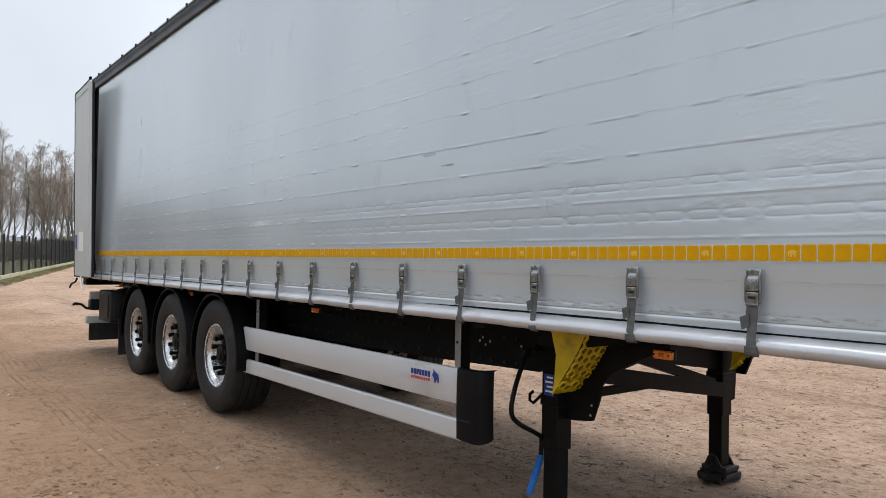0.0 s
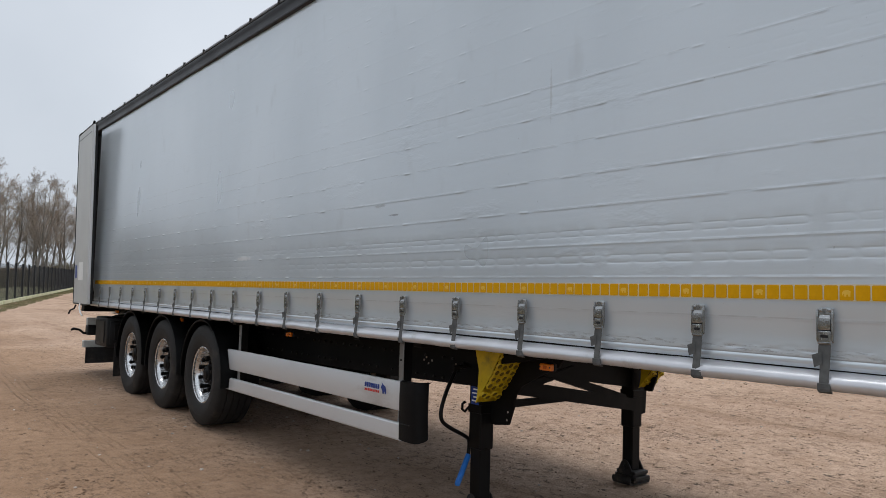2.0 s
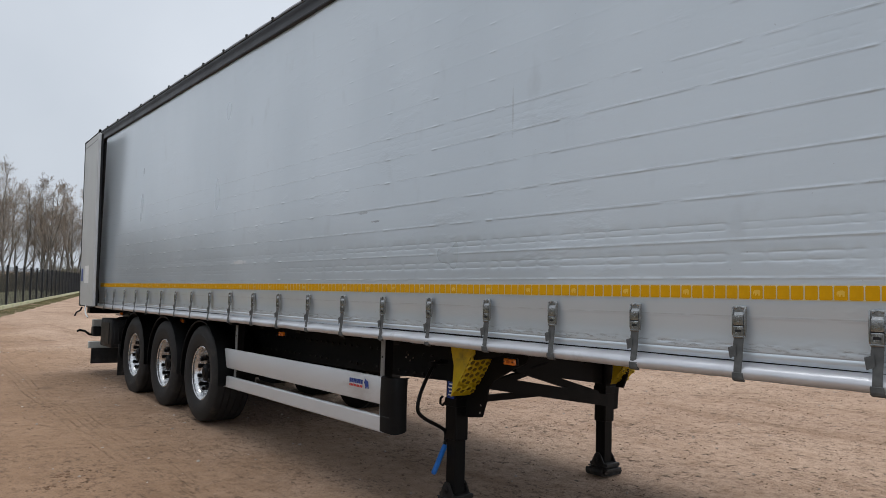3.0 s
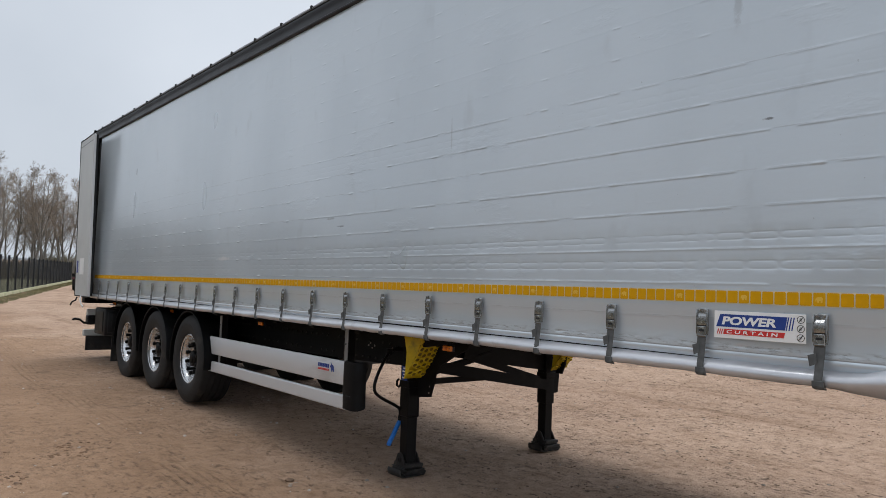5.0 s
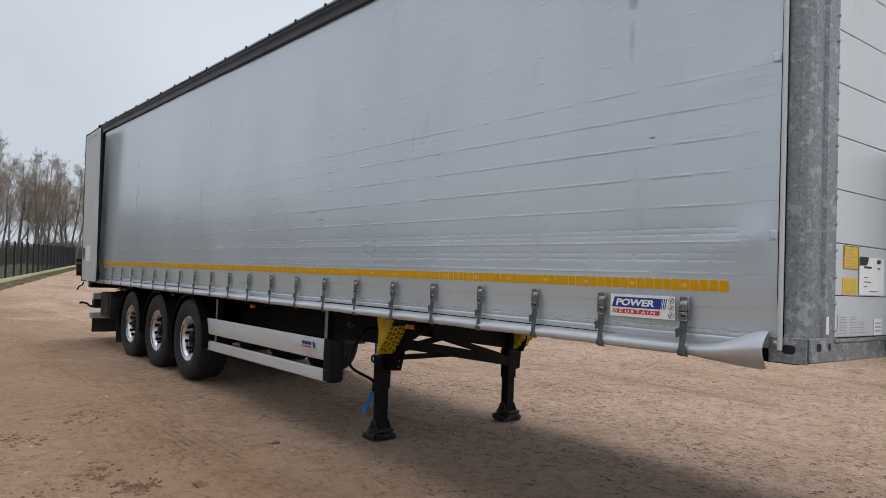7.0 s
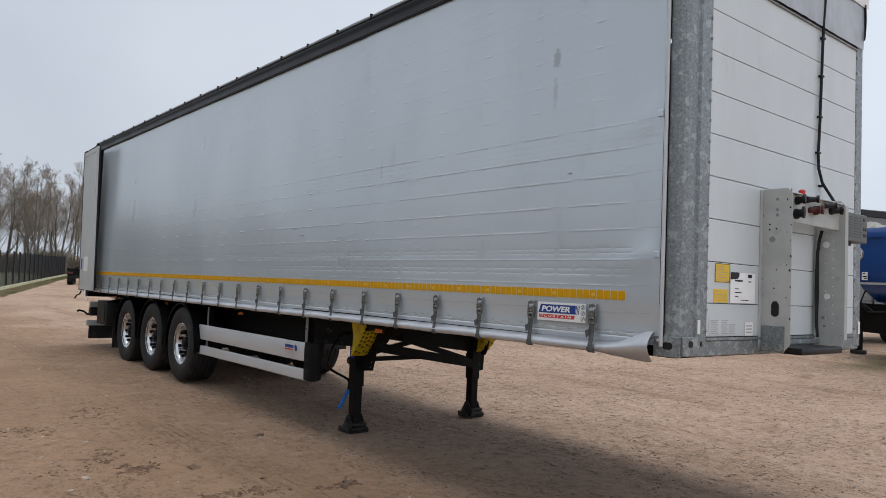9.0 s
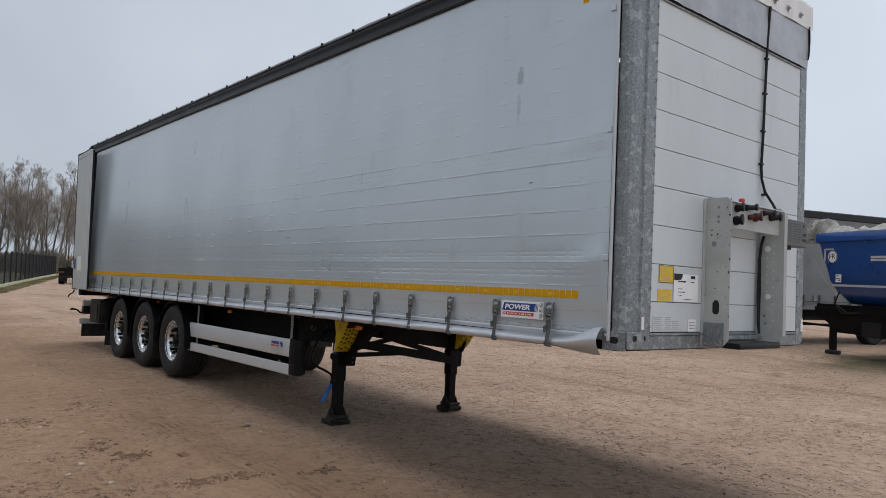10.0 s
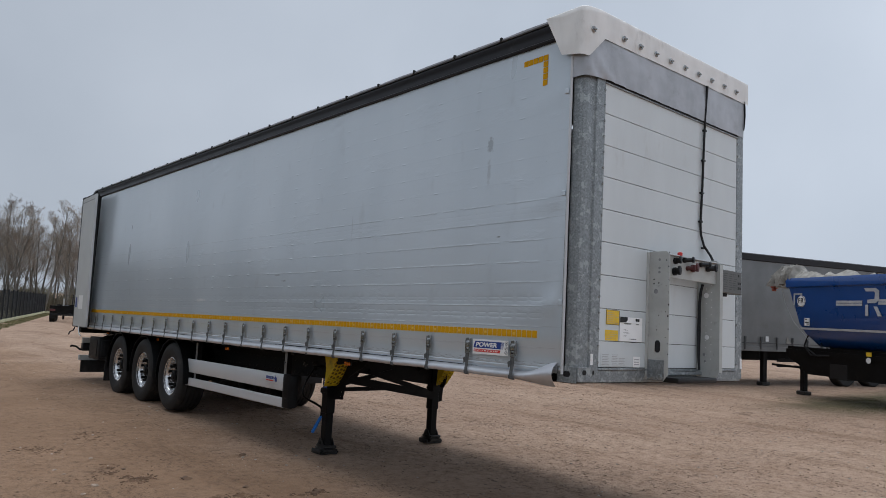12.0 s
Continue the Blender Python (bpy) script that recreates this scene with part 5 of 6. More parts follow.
# coupling frame: two side plates, connector panel, step and document box
def side_plate(x, flange):
    bm = bmesh.new()
    prism(bm, [(-0.004, 1.16), (-0.004, 2.235), (-0.17, 2.235), (-0.20, 2.205), (-0.20, 1.22), (-0.15, 1.16)], 0, x, x + 0.006, 0.0015)
    box(bm, x - 0.035, x + 0.002, -0.010, -0.003, 1.17, 2.23, 0.002)
    if flange:
        prism(bm, [(-0.205, 1.24), (-0.205, 2.20), (-0.197, 2.20), (-0.197, 1.24)], 0, x, x + 0.05)
    ob = part("coupling_plate", bm, PAINT, trailer, "pale grey bracket plate with bolt holes and chipped paint")
    spots = [((-0.075, -0.125)[k % 2], 1.32 + 0.033 * k, 0.004, WHITE) for k in range(26)] if flange else [(-0.105, z, 0.011, DULL) for z in (2.165, 2.095, 2.06)] + [(-0.075, 1.90, 0.020, DULL), (-0.10, 1.97, 0.006, SEAL), (-0.055, 2.0, 0.006, SEAL), (-0.055, 1.965, 0.006, SEAL), (-0.105, 1.70, 0.005, SEAL), (-0.09, 1.58, 0.005, SEAL)]
    if flange:
        spots += [(-0.075, 1.92, 0.024, WHITE), (-0.085, 1.545, 0.022, WHITE), (-0.06, 1.39, 0.013, DULL), (-0.07, 1.33, 0.011, DULL)]
    for yy, zz, rr, material in spots:
        d = part("bolt_hole", lathe(bmesh.new(), [(-0.0022 if material is DULL else -0.0016, rr), (-0.0004, rr)], 12), material, ob)
        d.location = (x, yy, zz)
    r = random.Random(int(x * 100))
    for k in range(0 if flange else 17):
        zz, w, t = 1.36 + 0.052 * k + 0.02 * r.random(), 0.004 + 0.010 * r.random(), 0.006 + 0.014 * r.random()
        yy = (-0.196, -0.006, -0.19, -0.17)[k % 4]
        part("paint_chip", prism(bmesh.new(), [(yy - w / 2, zz), (yy + w / 2, zz + 0.3 * t), (yy + 0.3 * w, zz + t), (yy - 0.4 * w, zz + 0.8 * t)], 0, x - 0.0014, x - 0.0004), PLASTIC, ob)
    return ob


left_plate = side_plate(0.93, False)
part("wear_plate", B(0.922, 0.9285, -0.165, -0.012, 1.165, 1.335, bev=0.002), GALV, left_plate)
part("slot_hole", prism(bmesh.new(), [(-0.075, 1.41), (-0.09, 1.395), (-0.11, 1.395), (-0.125, 1.41), (-0.125, 1.475), (-0.11, 1.495), (-0.09, 1.495), (-0.075, 1.475)], 0, 0.9265, 0.9285), SEAL, left_plate)
for y in (-0.045, -0.135):
    b = part("plate_bolt", lathe(bmesh.new(), [(-0.034, 0.004), (-0.034, 0.021), (-0.012, 0.021), (-0.012, 0.029), (-0.008, 0.029)], 10), GALV, left_plate)
    b.location = (0.93, y, 1.20)
side_plate(1.735, True)
panel = part("connector_panel", B(0.94, 1.735, -0.165, -0.150, 2.02, 2.205, bev=0.003), PAINT, trailer, "grey connector panel with air and electric couplings")
part("panel_lip", B(0.94, 1.735, -0.19, -0.150, 2.205, 2.213, bev=0.002), BOARD, panel)


def coupling(x, z, r, material, lean):
    bm = bmesh.new()
    tube(bm, [(0, -0.165, 0), (0, -0.185, 0), (0, -0.185, 0), (lean, -0.215, 0.006)], [r, r, r * 0.8, r * 0.8], 12)
    tube(bm, [(lean - 0.005, -0.212, 0.008), (lean, -0.228, 0.008)], r * 1.15, 12)
    ob = part("coupling", bm, material, panel)
    ob.location = (x, 0, z)


coupling(1.06, 2.165, 0.028, PLASTIC, 0.0)
coupling(1.20, 2.185, 0.022, PLASTIC, 0.06)
coupling(1.33, 2.125, 0.032, MAROON, 0.0)
coupling(1.25, 2.12, 0.020, MAROON, 0.03)
coupling(1.05, 2.075, 0.034, PLASTIC, 0.0)
coupling(1.58, 2.15, 0.030, PLASTIC, 0.06)
coupling(1.46, 2.17, 0.020, PLASTIC, 0.08)
part("red_cap", lathe(bmesh.new(), [(2.215, 0.005), (2.217, 0.020), (2.238, 0.022), (2.246, 0.012), (2.247, 0.003)], 12, "z"), RED, panel).location = (1.13, -0.17, 0)
part("step", B(1.05, 1.67, -0.225, -0.03, 1.150, 1.196, bev=0.012, seg=2), PLASTIC, trailer, "black rubber-faced step under the couplings")
part("step_bar", B(0.94, 1.74, -0.04, -0.006, 1.205, 1.235, bev=0.004), GALV, trailer)
for k in range(2):
    hose = tube(bmesh.new(), [(1.690 + 0.016 * k, -0.06, 2.02), (1.688 + 0.016 * k, -0.042, 1.95), (1.686 + 0.016 * k, -0.032, 1.85), (1.684 + 0.016 * k + 0.006 * (k - 1), -0.030 - 0.006 * k, 1.60), (1.680 + 0.015 * k, -0.034, 1.36), (1.668 + 0.01 * k, -0.05, 1.25)], 0.0085, 8)
    part("air_hose", hose, PLASTIC, trailer)
docbox = part("document_box", B(1.795, 2.16, -0.19, -0.085, 1.955, 2.165, bev=0.006), surf("grey_box", (0.125, 0.128, 0.122), 0.5, 0.2, 0.1, 6, 0.1, 90), trailer, "grey metal document box with printed notices")
for k in range(3):
    part("box_latch", B(1.782, 1.80, -0.17, -0.12, 1.98 + 0.06 * k, 2.01 + 0.06 * k, bev=0.003), SEAL, docbox)
for k in range(8):
    z = 2.135 - 0.020 * k
    for a, b in ((1.835, 1.90 - 0.012 * (k % 3)), (1.925, 1.985 - 0.010 * (k % 2)), (2.005, 2.065 - 0.015 * ((k + 1) % 3))):
        part("print_bar", B(a, b, -0.1922, -0.1905, z - 0.006, z), BOXPRINT, docbox)
for a, z in ((2.085, 2.045), (2.118, 2.045), (2.085, 2.000), (2.118, 2.000), (2.085, 2.115)):
    part("print_bar", B(a, a + 0.025, -0.1922, -0.1905, z, z + 0.022), INK, docbox)
part("box_foot", B(1.80, 1.93, -0.17, -0.02, 1.925, 1.955, bev=0.003), BLACK, docbox)
cable = part("front_cable", tube(bmesh.new(), [(1.775, -0.035, 3.90), (1.765, -0.022, 3.60), (1.752, -0.018, 3.20), (1.735, -0.018, 2.85), (1.715, -0.018, 2.58), (1.722, -0.02, 2.48), (1.76, -0.03, 2.38), (1.83, -0.06, 2.29), (1.80, -0.10, 2.24), (1.70, -0.14, 2.18)], 0.011, 8), SEAL, trailer, "black cable run down the headboard", 60)
for x, z in ((1.768, 3.47), (1.752, 3.18), (1.735, 2.87), (1.716, 2.60), (1.775, 2.36)):
    part("cable_clip", B(x - 0.022, x + 0.022, -0.030, -0.002, z - 0.008, z + 0.008, bev=0.002), PLASTIC, cable)


# ---- ground ----
def grow(lo, hi, step, far):
    mid, out, d, p = span(lo, hi, int((hi - lo) / step)), [], step, 0.0
    while p < far:
        d *= 1.22
        p += d
        out.append(p)
    return [lo - p for p in reversed(out)] + mid + [hi + p for p in out]


def fall(y):
    """The far end of the yard lies a little lower."""
    return -0.0085 * max(0.0, min(y, 95.0) - 28.0)


def earth(x, y):
    near = smooth(40, 12, abs(x) + abs(y - 4))
    h = 0.010 * nz(x * 0.8, y * 0.8) + 0.006 * nz(x * 2.6, y * 2.6, 3) + 0.004 * nz(x * 7, y * 7, 8)
    for c, w, a in ((-3.1, 0.30, 0.35), (-4.9, 0.30, 0.35), (-6.4, 0.25, 0.1)):
        line = c + a * math.sin(0.28 * y + c) + 0.25 * nz(y * 0.25, c)
        u = (x - line) / w
        h += math.exp(-u * u) * (-0.020 + 0.010 * nz(x * 3, y * 9, c)) + 0.012 * math.exp(-((abs(u) - 1.5) ** 2) * 3)
    churn = math.exp(-(((x + 1.5) / 1.1) ** 2) - ((y - 3.4) / 1.3) ** 2) + 0.35
    h += 0.011 * churn * (abs(nz(x * 5.5, y * 4.0, 12)) - 0.15) + 0.006 * churn * nz(x * 13, y * 11, 15)
    return near * h - 0.004 + fall(y)


ground_me = sheet(grow(-7.0, 4.0, 0.06, 900), grow(-2.5, 12.0, 0.065, 900), lambda x, y: (x, y, earth(x, y)))
tagged(new("ground", finish(ground_me, "ground", EARTH, 180)), "packed sandy brown earth yard with wheel ruts", "ground", kind="structure")


def scatter(name, material, count, lo, hi, seed, label, flat=0.6, near=True):
    """Many small lumps lying on the yard, one mesh."""
    r = random.Random(seed)
    verts, faces = [], []
    for _ in range(count):
        x, y = -9 + 22 * r.random(), -4 + 22 * r.random() ** (1.3 if near else 1.0)
        if nz(x * 0.6, y * 0.6, seed) < -0.15 and r.random() < 0.75:
            continue
        if flat < 0.5 and r.random() < 0.75 * smooth(0.8, -0.8, x + nz(x * 0.7, y * 0.7)):
            continue
        s = lo + (hi - lo) * r.random() ** (3 if flat > 0.5 else 2.6)
        a, z, k = r.random() * 6.28, earth(x, y), len(verts)
        ring = [(math.cos(a + i * 1.2566) * s * (0.7 + 0.6 * r.random()), math.sin(a + i * 1.2566) * s * (0.7 + 0.6 * r.random())) for i in range(5)]
        verts += [(x + u, y + v, z - 0.004) for u, v in ring] + [(x + u * 0.55, y + v * 0.55, z + s * flat * (0.6 + 0.5 * r.random())) for u, v in ring]
        faces += [(k + i, k + (i + 1) % 5, k + 5 + (i + 1) % 5, k + 5 + i) for i in range(5)] + [(k + 5, k + 6, k + 7, k + 8, k + 9)]
    me_ = bpy.data.meshes.new(name)
    me_.from_pydata(verts, [], faces)
    me_.materials.append(material)
    tagged(new(name, me_), label, "debris", kind="stuff")


scatter("pebbles", STONE, 4200, 0.004, 0.022, 5, "small pale pebbles and chips on the earth")
scatter("earth_crumbs", CLOD, 26000, 0.004, 0.017, 9, "dark damp crumbs of earth on the yard", 0.45)

def churned(name, label, spots, count, seed):
    """Loose dark lumps where wheels have torn the earth, one mesh."""
    r = random.Random(seed)
    verts, faces = [], []
    for _ in range(count):
        cx, cy, rx, ry = r.choice(spots)
        x, y = cx + rx * r.gauss(0, 0.45), cy + ry * r.gauss(0, 0.45)
        if r.random() > smooth(-0.25, 0.5, nz(x * 2.4, y * 1.7, seed) + 0.5 * nz(x * 9, y * 7, 3.0)):
            continue
        s = 0.004 + 0.022 * r.random() ** 3
        a, z, k = r.random() * 6.28, earth(x, y), len(verts)
        low = [(math.cos(a + i * 1.047) * s * r.uniform(0.7, 1.4), math.sin(a + i * 1.047) * s * r.uniform(0.6, 1.1)) for i in range(6)]
        verts += [(x + u, y + v, z - 0.006) for u, v in low] + [(x + u * r.uniform(0.3, 0.7), y + v * r.uniform(0.3, 0.7), z + s * r.uniform(0.12, 0.4)) for u, v in low]
        faces += [(k + i, k + (i + 1) % 6, k + 6 + (i + 1) % 6, k + 6 + i) for i in range(6)] + [(k + 6, k + 7, k + 8), (k + 6, k + 8, k + 9), (k + 6, k + 9, k + 10), (k + 6, k + 10, k + 11)]
    me_ = bpy.data.meshes.new(name)
    me_.from_pydata(verts, [], faces)
    me_.materials.append(DAMP)
    tagged(new(name, me_), label, "debris", kind="stuff")


churned("churned_earth", "damp crumbs of earth scattered by wheels", [(-1.94, 2.95, 0.32, 0.16), (-1.58, 2.95, 0.34, 0.14), (-1.2, 2.88, 0.22, 0.12), (-0.53, 2.72, 0.26, 0.10), (-1.85, 4.35, 0.14, 0.38), (-1.75, 4.0, 0.16, 0.22), (-2.28, 5.85, 0.4, 0.4), (-1.7, 6.5, 0.5, 0.5), (-1.85, 4.24, 0.6, 0.6), (-2.6, 3.6, 0.6, 0.6)], 6500, 41)
rc = random.Random(31)
for x, y, s in ((-1.35, 3.79, 0.055), (-0.49, 2.72, 0.05), (-1.74, 4.48, 0.03), (-0.36, 4.60, 0.04), (-2.12, 5.6, 0.03), (-1.0, 3.2, 0.03), (-1.6, 2.9, 0.035)):
    bm_ = bmesh.new()
    bmesh.ops.create_icosphere(bm_, subdivisions=2, radius=s)
    for v in bm_.verts:
        v.co *= 0.75 + 0.9 * abs(nz(v.co.x * 30 + x * 9, v.co.y * 30, v.co.z * 30))
        v.co.z = max(-0.2 * s, v.co.z * 0.5)
    ob = tagged(new("earth_clod", finish(bm_, "earth_clod", CLOD, 20)), "dark damp clod of earth lying on the yard", "clod", "loose clods of earth")
    ob.matrix_basis = pose(x, y, earth(x, y), 0, 0, rc.random() * 360)

for x, y, s in ((-2.17, 3.92, 0.035), (-2.35, 3.64, 0.022), (-2.12, 3.26, 0.026), (-2.33, 4.76, 0.022), (-1.88, 5.16, 0.024), (-0.39, 4.52, 0.018), (-0.34, 4.53, 0.014), (-2.3, 4.52, 0.016)):
    bm_ = bmesh.new()
    bmesh.ops.create_icosphere(bm_, subdivisions=2, radius=s)
    for v in bm_.verts:
        v.co *= 0.8 + 0.8 * abs(nz(v.co.x * 24 + x * 7, v.co.y * 24 + y, v.co.z * 24))
        v.co.x *= 1.3
        v.co.z = max(-0.2 * s, v.co.z * 0.45)
    ob = tagged(new("stone", finish(bm_, "stone", FLINT, 25)), "flat pale stone lying loose on the earth", "stone", "loose pale stones")
    ob.matrix_basis = pose(x, y, earth(x, y), 0, 0, rc.random() * 360)

# ---- fence on a kerb ----
FENCE_O, FENCE_D = Vector((1.69, 36.76, 0)), Vector((0.2703, 0.9628, 0))
FENCE_N = Vector((-0.9628, 0.2703, 0))
CORNER = FENCE_O + FENCE_D * 43.4


def fence_run(o, d, count):
    ang = math.degrees(math.atan2(d.y, d.x))
    fence = thing("fence", "dark anthracite wire mesh fence on a mossy concrete kerb", "fence", m=Matrix.Translation(o) @ Matrix.Rotation(radians(ang), 4, "Z"))
    wires = bmesh.new()
    for k in range(50):
        x = 0.03 + 0.05 * k
        tube(wires, [(x, 0, 0.16), (x, 0, 1.86)], 0.0024, 3, False)
    for k in range(10):
        tube(wires, [(0.02, 0.006, 0.18 + 0.186 * k), (2.48, 0.006, 0.18 + 0.186 * k)], 0.0026, 3, False)
    panel_me = finish(wires, "mesh_panel", FENCE)
    post_me = finish(box(B(-0.05, 0.05, -0.045, 0.045, -0.1, 1.91, bev=0.004), -0.055, 0.055, -0.05, 0.05, 1.91, 1.94), "post", FENCE)
    kerb_me = finish(B(0.02, 2.48, -0.06, 0.04, -0.15, 0.17, bev=0.01), "kerb_slab", KERB)
    for k in range(count):
        for mesh in (panel_me, post_me, kerb_me):
            ob = new(mesh.name.split(".")[0], mesh)
            ob.parent = fence
            ob.matrix_basis = pose(2.5 * k, 0, 0.01 * nz(k * 2.7) + fall(o.y + d.y * 2.5 * k), 0, math.degrees(math.atan(0.0085 * d.y)) if o.y + d.y * 2.5 * k > 28 else 0, 0)
    return fence


fence_run(FENCE_O - FENCE_D * 44.1, FENCE_D, 35)
fence_run(CORNER, Vector((0.985, -0.17, 0)), 16)


def grass_strip(name, label, spots, blades, seed, tall=1.0, soft_edge=0.5):
    """Tufts of short blades round given ellipses, one mesh."""
    r = random.Random(seed)
    verts, faces = [], []
    for _ in range(blades):
        o, a, b, ang = r.choice(spots)
        q, t = r.random() ** soft_edge, r.random() * 6.283
        u, v = a * q * math.cos(t), b * q * math.sin(t)
        x, y = o[0] + u * math.cos(ang) - v * math.sin(ang), o[1] + u * math.sin(ang) + v * math.cos(ang)
        if nz(x * 0.5, y * 0.5, seed) < -0.45:
            continue
        h, w, t, k = tall * (0.03 + 0.06 * r.random()), (0.008 + 0.01 * r.random()) * min(1.0, 1.6 * tall), r.random() * 6.283, len(verts)
        dx, dy = math.cos(t), math.sin(t)
        g = fall(y)
        verts += [(x - dy * w, y + dx * w, g), (x + dy * w, y - dx * w, g), (x + dx * h * 0.6, y + dy * h * 0.6, g + h)]
        faces.append((k, k + 1, k + 2))
    me_ = bpy.data.meshes.new(name)
    me_.from_pydata(verts, [], faces)
    me_.materials.append(GRASS)
    tagged(new(name, me_), label, "grass", kind="stuff")


fang = math.atan2(FENCE_D.y, FENCE_D.x)
grass_strip("verge_grass", "short worn grass along the kerb", [((*(FENCE_O + FENCE_D * (3.0 * k - 20) - FENCE_N * 0.55).to_2d(), 0), 2.2, 0.55, fang) for k in range(21)], 34000, 3, 0.45)
grass_strip("yard_grass", "flattened patch of grass by the parked tipper", [((15.6, 2.8, 0), 2.6, 1.0, -0.3), ((18.5, 1.8, 0), 3.0, 1.1, -0.3), ((17.2, 3.9, 0), 3.4, 0.9, -0.3)], 12000, 4, 0.22, 0.95)
field = sheet(span(-60, 140, 60), span(0.6, 130, 30), lambda s, d: (*(FENCE_O + FENCE_D * s + FENCE_N * d).to_2d(), 0.03 + 0.05 * nz(s * 0.2, d * 0.2) + fall((FENCE_O + FENCE_D * s + FENCE_N * d).y)))
tagged(new("field", finish(field, "field", surf("rough_field", (0.11, 0.10, 0.05), 0.95, 0, 0.35, 0.5, 0.5, 6, (0.07, 0.085, 0.025), 0.5, 0.6), 180)), "rough dull grass field beyond the fence", "field", kind="structure")


# ---- bare trees ----
def tree_meshes(seed, height):
    """Straight trunk, long limbs that sweep upward, and a haze of fine twigs."""
    r = random.Random(seed)
    trunk, crown = bmesh.new(), bmesh.new()
    thin = (0.03, 0.013, 0.0065, 0.0042, 0.0034)

    def branch(p, d, length, radius, level):
        steps = (9, 6, 4, 3, 2)[level]
        pts, rs, q, dd = [p.copy()], [radius], p.copy(), d.copy()
        for i in range(steps):
            dd = (dd + Vector((r.gauss(0, 0.04), r.gauss(0, 0.04), 0.0 if level == 0 else 0.10 if level == 1 else 0.035))).normalized()
            q = q + dd * (length / steps)
            pts.append(q.copy())
            rs.append(max(thin[level], radius * (1 - 0.88 * (i + 1) / steps)))
        tube(trunk if level < 2 else crown, pts, rs, (8, 5, 3, 3, 3)[level], False)
        if level == 4:
            return
        for c in range((17, 9, 6, 4)[level]):
            f = r.uniform((0.20, 0.22, 0.18, 0.15)[level], 0.97)
            k = min(steps - 1, int(f * steps))
            o = pts[k].lerp(pts[k + 1], f * steps - k)
            ax = (pts[k + 1] - pts[k]).normalized()
            a = c * 2.4 + r.uniform(-0.5, 0.5)
            out = ax.orthogonal().normalized()
            out = Matrix.Rotation(a, 3, ax) @ out
            nd = (ax + out * r.uniform(0.5, 1.05)).normalized()
            reach = height * r.uniform(0.30, 0.44) * (1.15 - 0.80 * f) if level == 0 else length * r.uniform(0.36, 0.56) * (1.15 - 0.6 * f)
            branch(o, nd, reach, max(thin[level + 1] * 1.25, rs[k] * r.uniform(0.34, 0.52)), level + 1)

    branch(Vector((0, 0, -0.1)), Vector((r.gauss(0, 0.02), r.gauss(0, 0.02), 1)), height, height * 0.0125, 0)
    return finish(trunk, "trunk", BARK, 180), finish(crown, "crown", TWIG, 180)


KINDS = [tree_meshes(20 + k, 10.4 + 0.45 * k) for k in range(5)]
rt = random.Random(8)


def plant(p, k, size=1.0):
    p = Vector((p.x, p.y, fall(p.y)))
    tree = thing("tree", "tall bare winter tree with fine upright twigs", "tree", "row of bare trees behind the fence", m=Matrix.Translation(p) @ Matrix.Rotation(rt.random() * 6.28, 4, "Z") @ Matrix.Scale(size * rt.uniform(0.74, 1.0), 4))
    for mesh in KINDS[k % 5]:
        ob = new(mesh.name.split(".")[0], mesh)
        ob.parent = tree


# Trees added out of view, only to be mirrored in the curtain.
for k in range(11, 16):
    plant(FENCE_O + FENCE_D * (-34 + 4.0 * k + rt.uniform(-1, 1)) + FENCE_N * (10 + rt.uniform(-1.5, 1.5)), rt.randrange(5))
for row, (y0, count) in enumerate(((86, 11), (91, 11), (96, 12), (102, 12), (108, 12))):
    for k in range(count):
        plant(Vector((4.0 + 1.0 * row + 2.15 * k + rt.uniform(-1.0, 1.0), y0 + rt.uniform(-2, 2), 0)), rt.randrange(5), 1.18 - 0.018 * k)


def brushwood(name, label, rows, count, seed):
    """A tangle of thin stems, one mesh."""
    r = random.Random(seed)
    verts, faces = [], []
    for _ in range(count):
        s, d, top = r.choice(rows)
        p = FENCE_O + FENCE_D * (s + r.uniform(-6, 6)) + FENCE_N * (d + r.gauss(0, 1.3))
        h = top * (0.35 + 0.65 * r.random()) * (0.75 + 0.5 * nz(p.x * 0.15, p.y * 0.15, seed))
        a, k, w = r.random() * 6.283, len(verts), 0.012 + 0.02 * r.random()
        lean = r.uniform(0.1, 0.5) * h
        dx, dy = math.cos(a), math.sin(a)
        q = (p.x + dx * lean, p.y + dy * lean, h)
        g = fall(p.y)
        verts += [(p.x - dy * w, p.y + dx * w, g), (p.x + dy * w, p.y - dx * w, g), (p.x + dx * w, p.y + dy * w, g + 0.3), q]
        faces += [(k, k + 1, k + 3), (k + 1, k + 2, k + 3), (k + 2, k, k + 3)]
        for _ in range(3):
            f, b = r.uniform(0.3, 0.9), r.random() * 6.283
            o = (p.x + dx * lean * f, p.y + dy * lean * f, h * f)
            e = (o[0] + math.cos(b) * h * 0.25, o[1] + math.sin(b) * h * 0.25, o[2] + h * 0.22)
            k = len(verts)
            verts += [(o[0] - 0.012, o[1], o[2]), (o[0] + 0.012, o[1], o[2]), e]
            faces.append((k, k + 1, k + 2))
    me_ = bpy.data.meshes.new(name)
    me_.from_pydata(verts, [], faces)
    me_.materials.append(BRUSH)
    tagged(new(name, me_), label, "bushes", kind="stuff")


brushwood("undergrowth", "brown leafless undergrowth below the trees", [(s, d, h) for s in range(51, 93, 6) for d, h in ((-16, 1.5), (-10, 1.7), (-4, 1.7), (2, 1.5), (8, 1.7))], 10000, 6)
